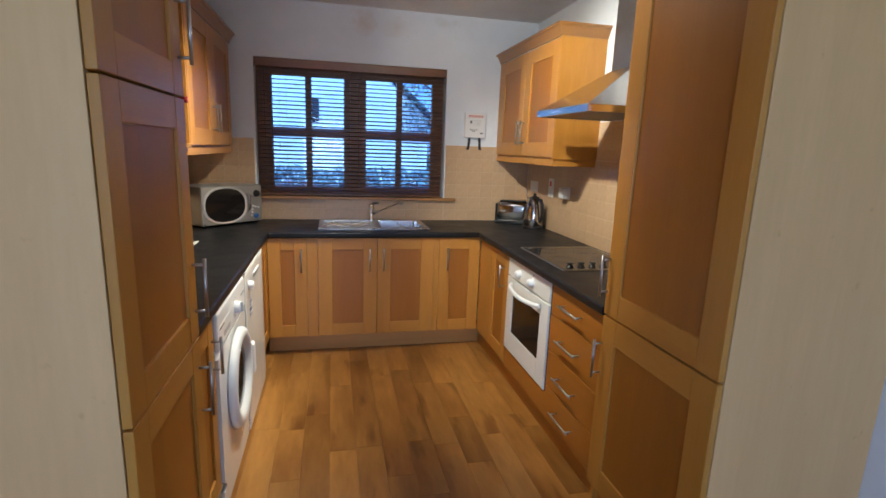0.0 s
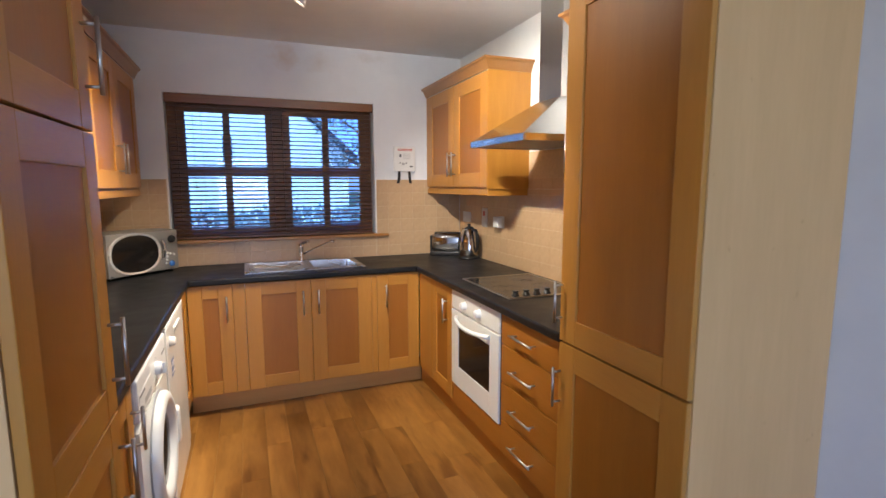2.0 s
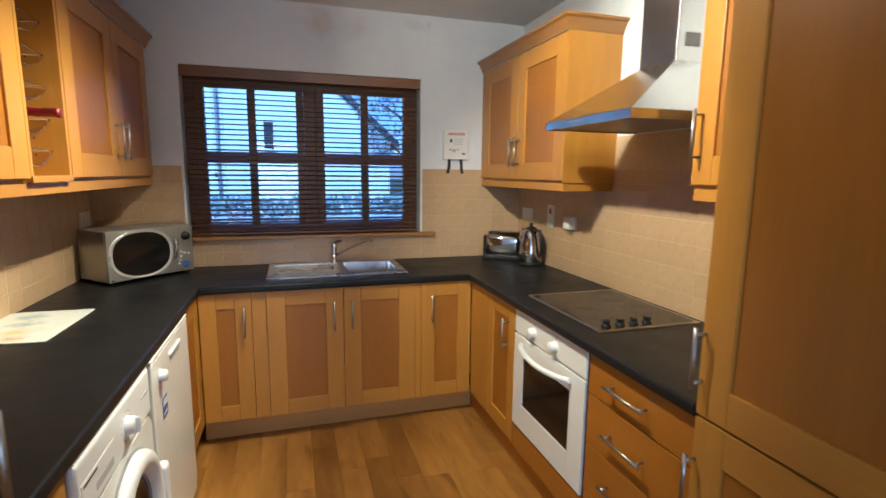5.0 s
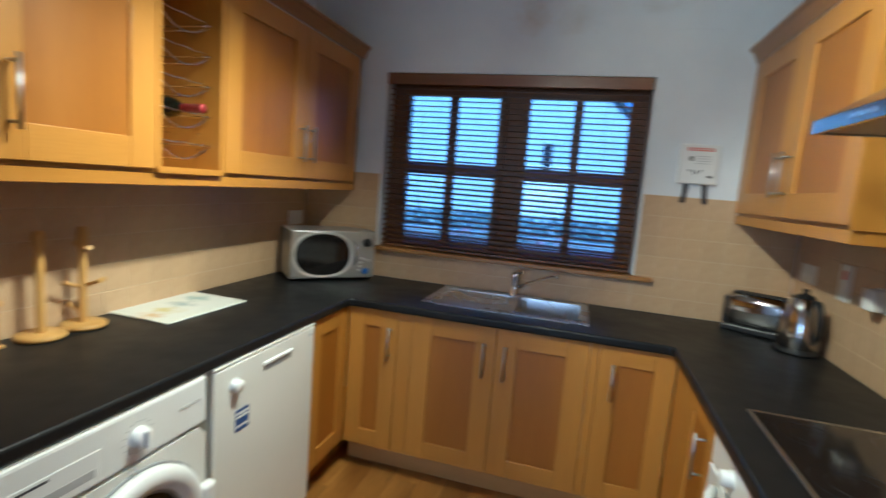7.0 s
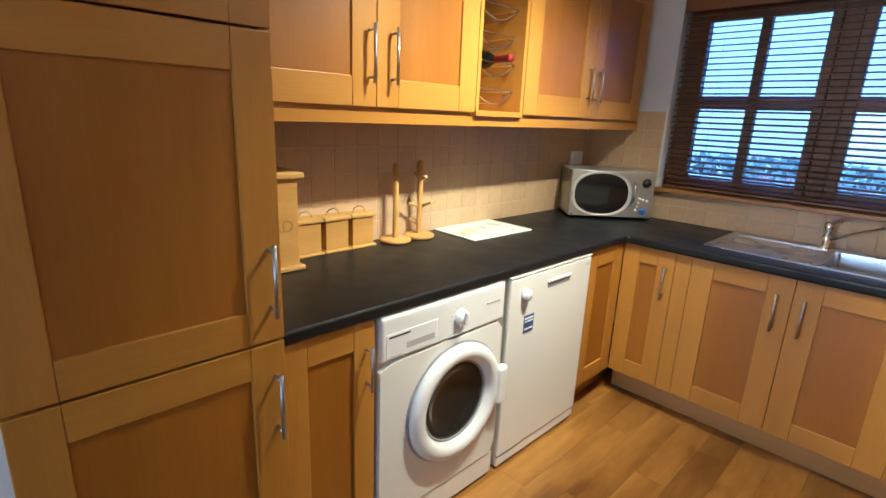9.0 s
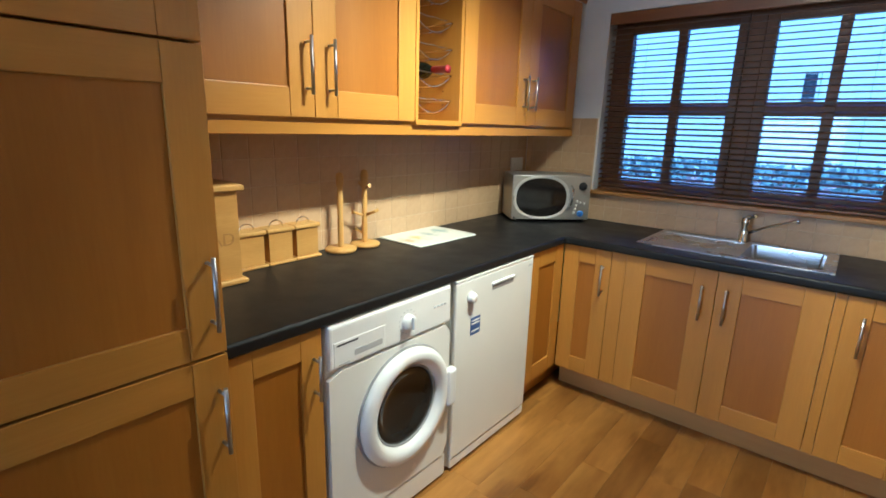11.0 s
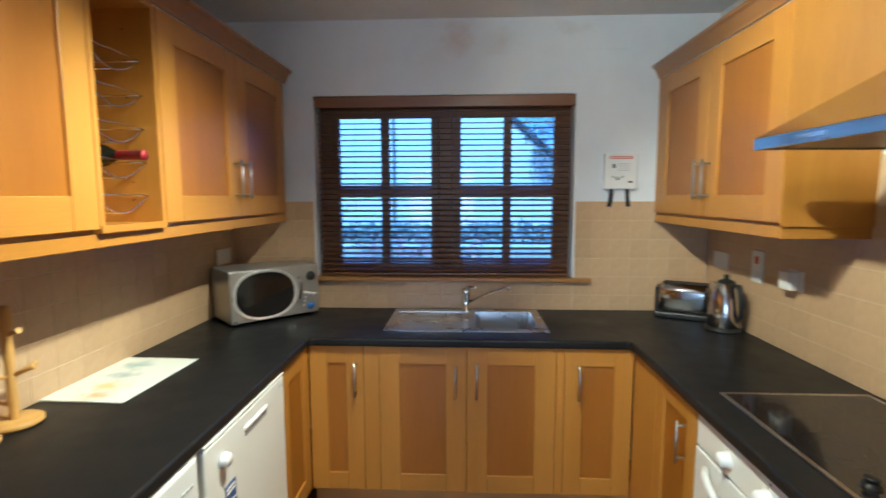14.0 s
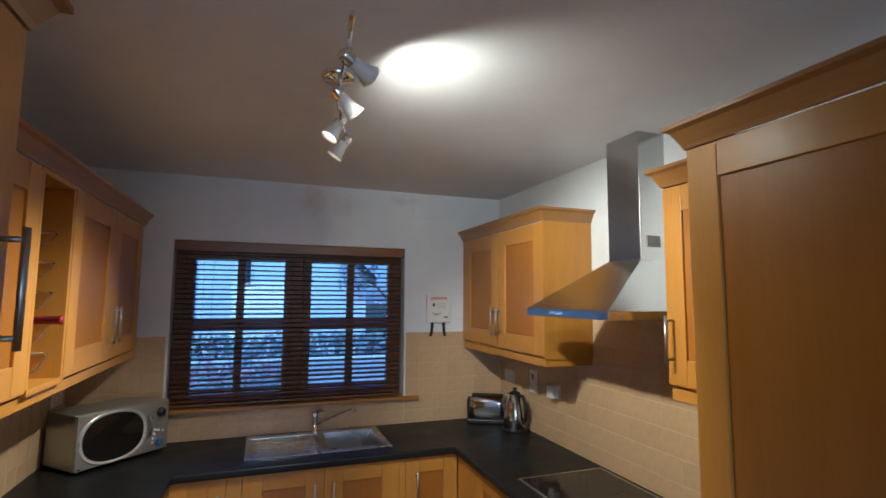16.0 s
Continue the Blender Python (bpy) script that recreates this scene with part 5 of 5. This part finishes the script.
gwall = thing("garden_wall", "low pale block garden wall with a coping", "garden wall", (-0.5, 6.9, -0.45))
for r in range(5):
    for k in range(24):
        x0 = -6.0 + 0.45 * k + (0.22 if r % 2 else 0.0)
        part("block", bx(x0, x0 + 0.435, 6.80 + random.uniform(-0.008, 0.008), 7.0, -0.45 + 0.215 * r, -0.245 + 0.215 * r), block_mat, gwall)
part("core", bx(-6.0, 4.9, 6.83, 6.98, -0.45, 0.62), grout, gwall)
part("coping", bx(-6.05, 5.0, 6.76, 7.04, 0.625, 0.68, 0.01), render_paint, gwall)
bm = bmesh.new()
for k in range(40):
    leaves(bm, 130, (-4.6 + 0.22 * k, 7.5 + random.uniform(-0.1, 0.1), 0.30 + random.uniform(0, 0.15)), (0.25, 0.35, 0.62), 0.10)
solid("hedge", bm, hedge_leaf, "loose garden hedge behind the block wall", "hedge", "stuff")
shrub = thing("flowering_shrub", "low garden shrub with pink flowers before the hedge", "shrub", (-0.1, 5.9, -0.45))
bm = bmesh.new()
for k in range(14):
    leaves(bm, 90, (-0.9 + 0.13 * k, 5.9, 0.25 + 0.2 * math.sin(k)), (0.2, 0.2, 0.6), 0.05)
part("leaves", bm, hedge_leaf, shrub)
bm = bmesh.new()
for k in range(14):
    leaves(bm, 26, (-0.9 + 0.13 * k, 5.8, 0.62 + 0.12 * math.sin(2 * k)), (0.12, 0.15, 0.12), 0.05)
part("flowers", bm, plain("pink_petal", (0.75, 0.42, 0.45), 0.7, 0.0, 0.15, 8), shrub, "pale pink flowers")
treeo = thing("tree", "bare-limbed leafy tree beside the white house", "tree", (3.9, 10.9, -0.45))
part("trunk", sweep(bmesh.new(), [(3.9, 10.9, -0.5), (3.85, 10.9, 1.2), (3.95, 10.95, 2.6), (3.9, 10.9, 4.2)], [0.16, 0.12, 0.09, 0.03]), window_wood, treeo)
bm = bmesh.new()
for k in range(9):
    a, z = k * 2.4, 1.2 + 0.32 * k
    tip = (3.9 + 1.2 * math.cos(a), 10.9 + 1.2 * math.sin(a), z + 0.9)
    part("limb", sweep(bmesh.new(), [(3.9, 10.9, z), tuple((p + q) / 2 for p, q in zip((3.9, 10.9, z + 0.2), tip)), tip], [0.05, 0.035, 0.012], 8), window_wood, treeo)
    leaves(bm, 260, tip, (0.55, 0.55, 0.45), 0.07)
part("crown", bm, hedge_leaf, treeo)

# ------------------------------------------------------------ wall tiles
TP, TG = 0.1075, 0.0035
tile_me = mesh_of("tile", bx(-(TP - TG) / 2, (TP - TG) / 2, -TF, -0.0025, -(TP - TG) / 2, (TP - TG) / 2, 0.0012, 1), tile_mat)
TOPZ = 1.537
def tile_field(wall, u0, u1, z0, z1, origin, place, turn):
    """Tiles on one wall between u0 and u1, z0 and z1, cut at the edges; one grout bed behind them."""
    k0, k1 = math.floor((u0 - origin) / TP), math.ceil((u1 - origin) / TP)
    r = 0
    while TOPZ - r * TP > z0 + 0.004:
        za, zb = max(z0, TOPZ - (r + 1) * TP), min(z1, TOPZ - r * TP)
        r += 1
        if zb - za < 0.012:
            continue
        for k in range(k0, k1):
            ua, ub = max(u0, origin + k * TP), min(u1, origin + (k + 1) * TP)
            if ub - ua < 0.012:
                continue
            o = new("tile", tile_me)
            o.parent = wall
            x, y = place((ua + ub) / 2)
            tilt = random.uniform(-0.15, 0.15)
            o.matrix_basis = pose(x, y, (za + zb) / 2, tilt, 0, turn + random.uniform(-0.15, 0.15)) @ Matrix.Diagonal(((ub - ua - TG) / (TP - TG), 1, (zb - za - TG) / (TP - TG), 1))


for x0, x1, z0, z1 in ((XL + 0.007, WX0 - 0.012, WT1, TOPZ), (WX1 + 0.012, XR - 0.007, WT1, TOPZ), (WX0 - 0.012, WX1 + 0.012, WT1, 1.0755)):
    part("grout_bed", bx(x0, x1, YB - 0.0045, YB + 0.001, z0, z1), grout, wall_north)
    tile_field(wall_north, x0, x1, z0, z1, 1.344, lambda u: (u, YB), 0)
part("grout_bed", bx(XL - 0.001, XL + 0.0045, -1.811, YB - 0.005, WT1, 1.466), grout, wall_west)
tile_field(wall_west, -1.811, YB - 0.007, WT1, 1.466, YB - 0.007, lambda u: (XL, u), 90)
part("grout_bed", bx(XR - 0.0045, XR + 0.001, RY1 + 0.001, YB - 0.005, WT1, 1.466), grout, wall_east)
tile_field(wall_east, RY1 + 0.001, YB - 0.007, WT1, 1.466, YB - 0.007, lambda u: (XR, u), -90)
part("grout_bed", bx(XR - 0.0045, XR + 0.001, -1.290, -0.445, 1.4665, 1.705), grout, wall_east)
tile_field(wall_east, -1.290, -0.445, 1.4665, 1.705, YB - 0.007, lambda u: (XR, u), -90)
for x0, x1 in ((WX0 - 0.012, WX0), (WX1, WX1 + 0.012)):
    part("edge_trim", bx(x0, x1, YB - 0.007, YB - 0.0005, 1.100, TOPZ + 0.002, 0.001), white_plastic, wall_north, "white tile edge trim")

# ------------------------------------------------------------ floor planks
SW = 0.132
random.seed(7)
k = 0
x = XL + 0.001
while x < XR - 0.02:
    xe = min(x + SW, XR - 0.001)
    y = YB - 0.002 - random.uniform(0.0, 0.55)
    ends = [YB - 0.002]
    while y > SOUTH + 0.6:
        ends.append(y)
        y -= random.choice((0.42, 0.56, 0.7, 0.85, 1.05)) if y > -3.2 else 1.6
    ends.append(SOUTH + 0.002)
    for a, c in zip(ends, ends[1:]):
        if a - c < 0.03:
            continue
        o = new("plank", mesh_of("plank", bx(x + 0.0003, xe - 0.0003, c + 0.0003, a - 0.0003, -0.008, 0.0, 0.0005, 1), plank_mat))
        o.parent = floor
    x = xe
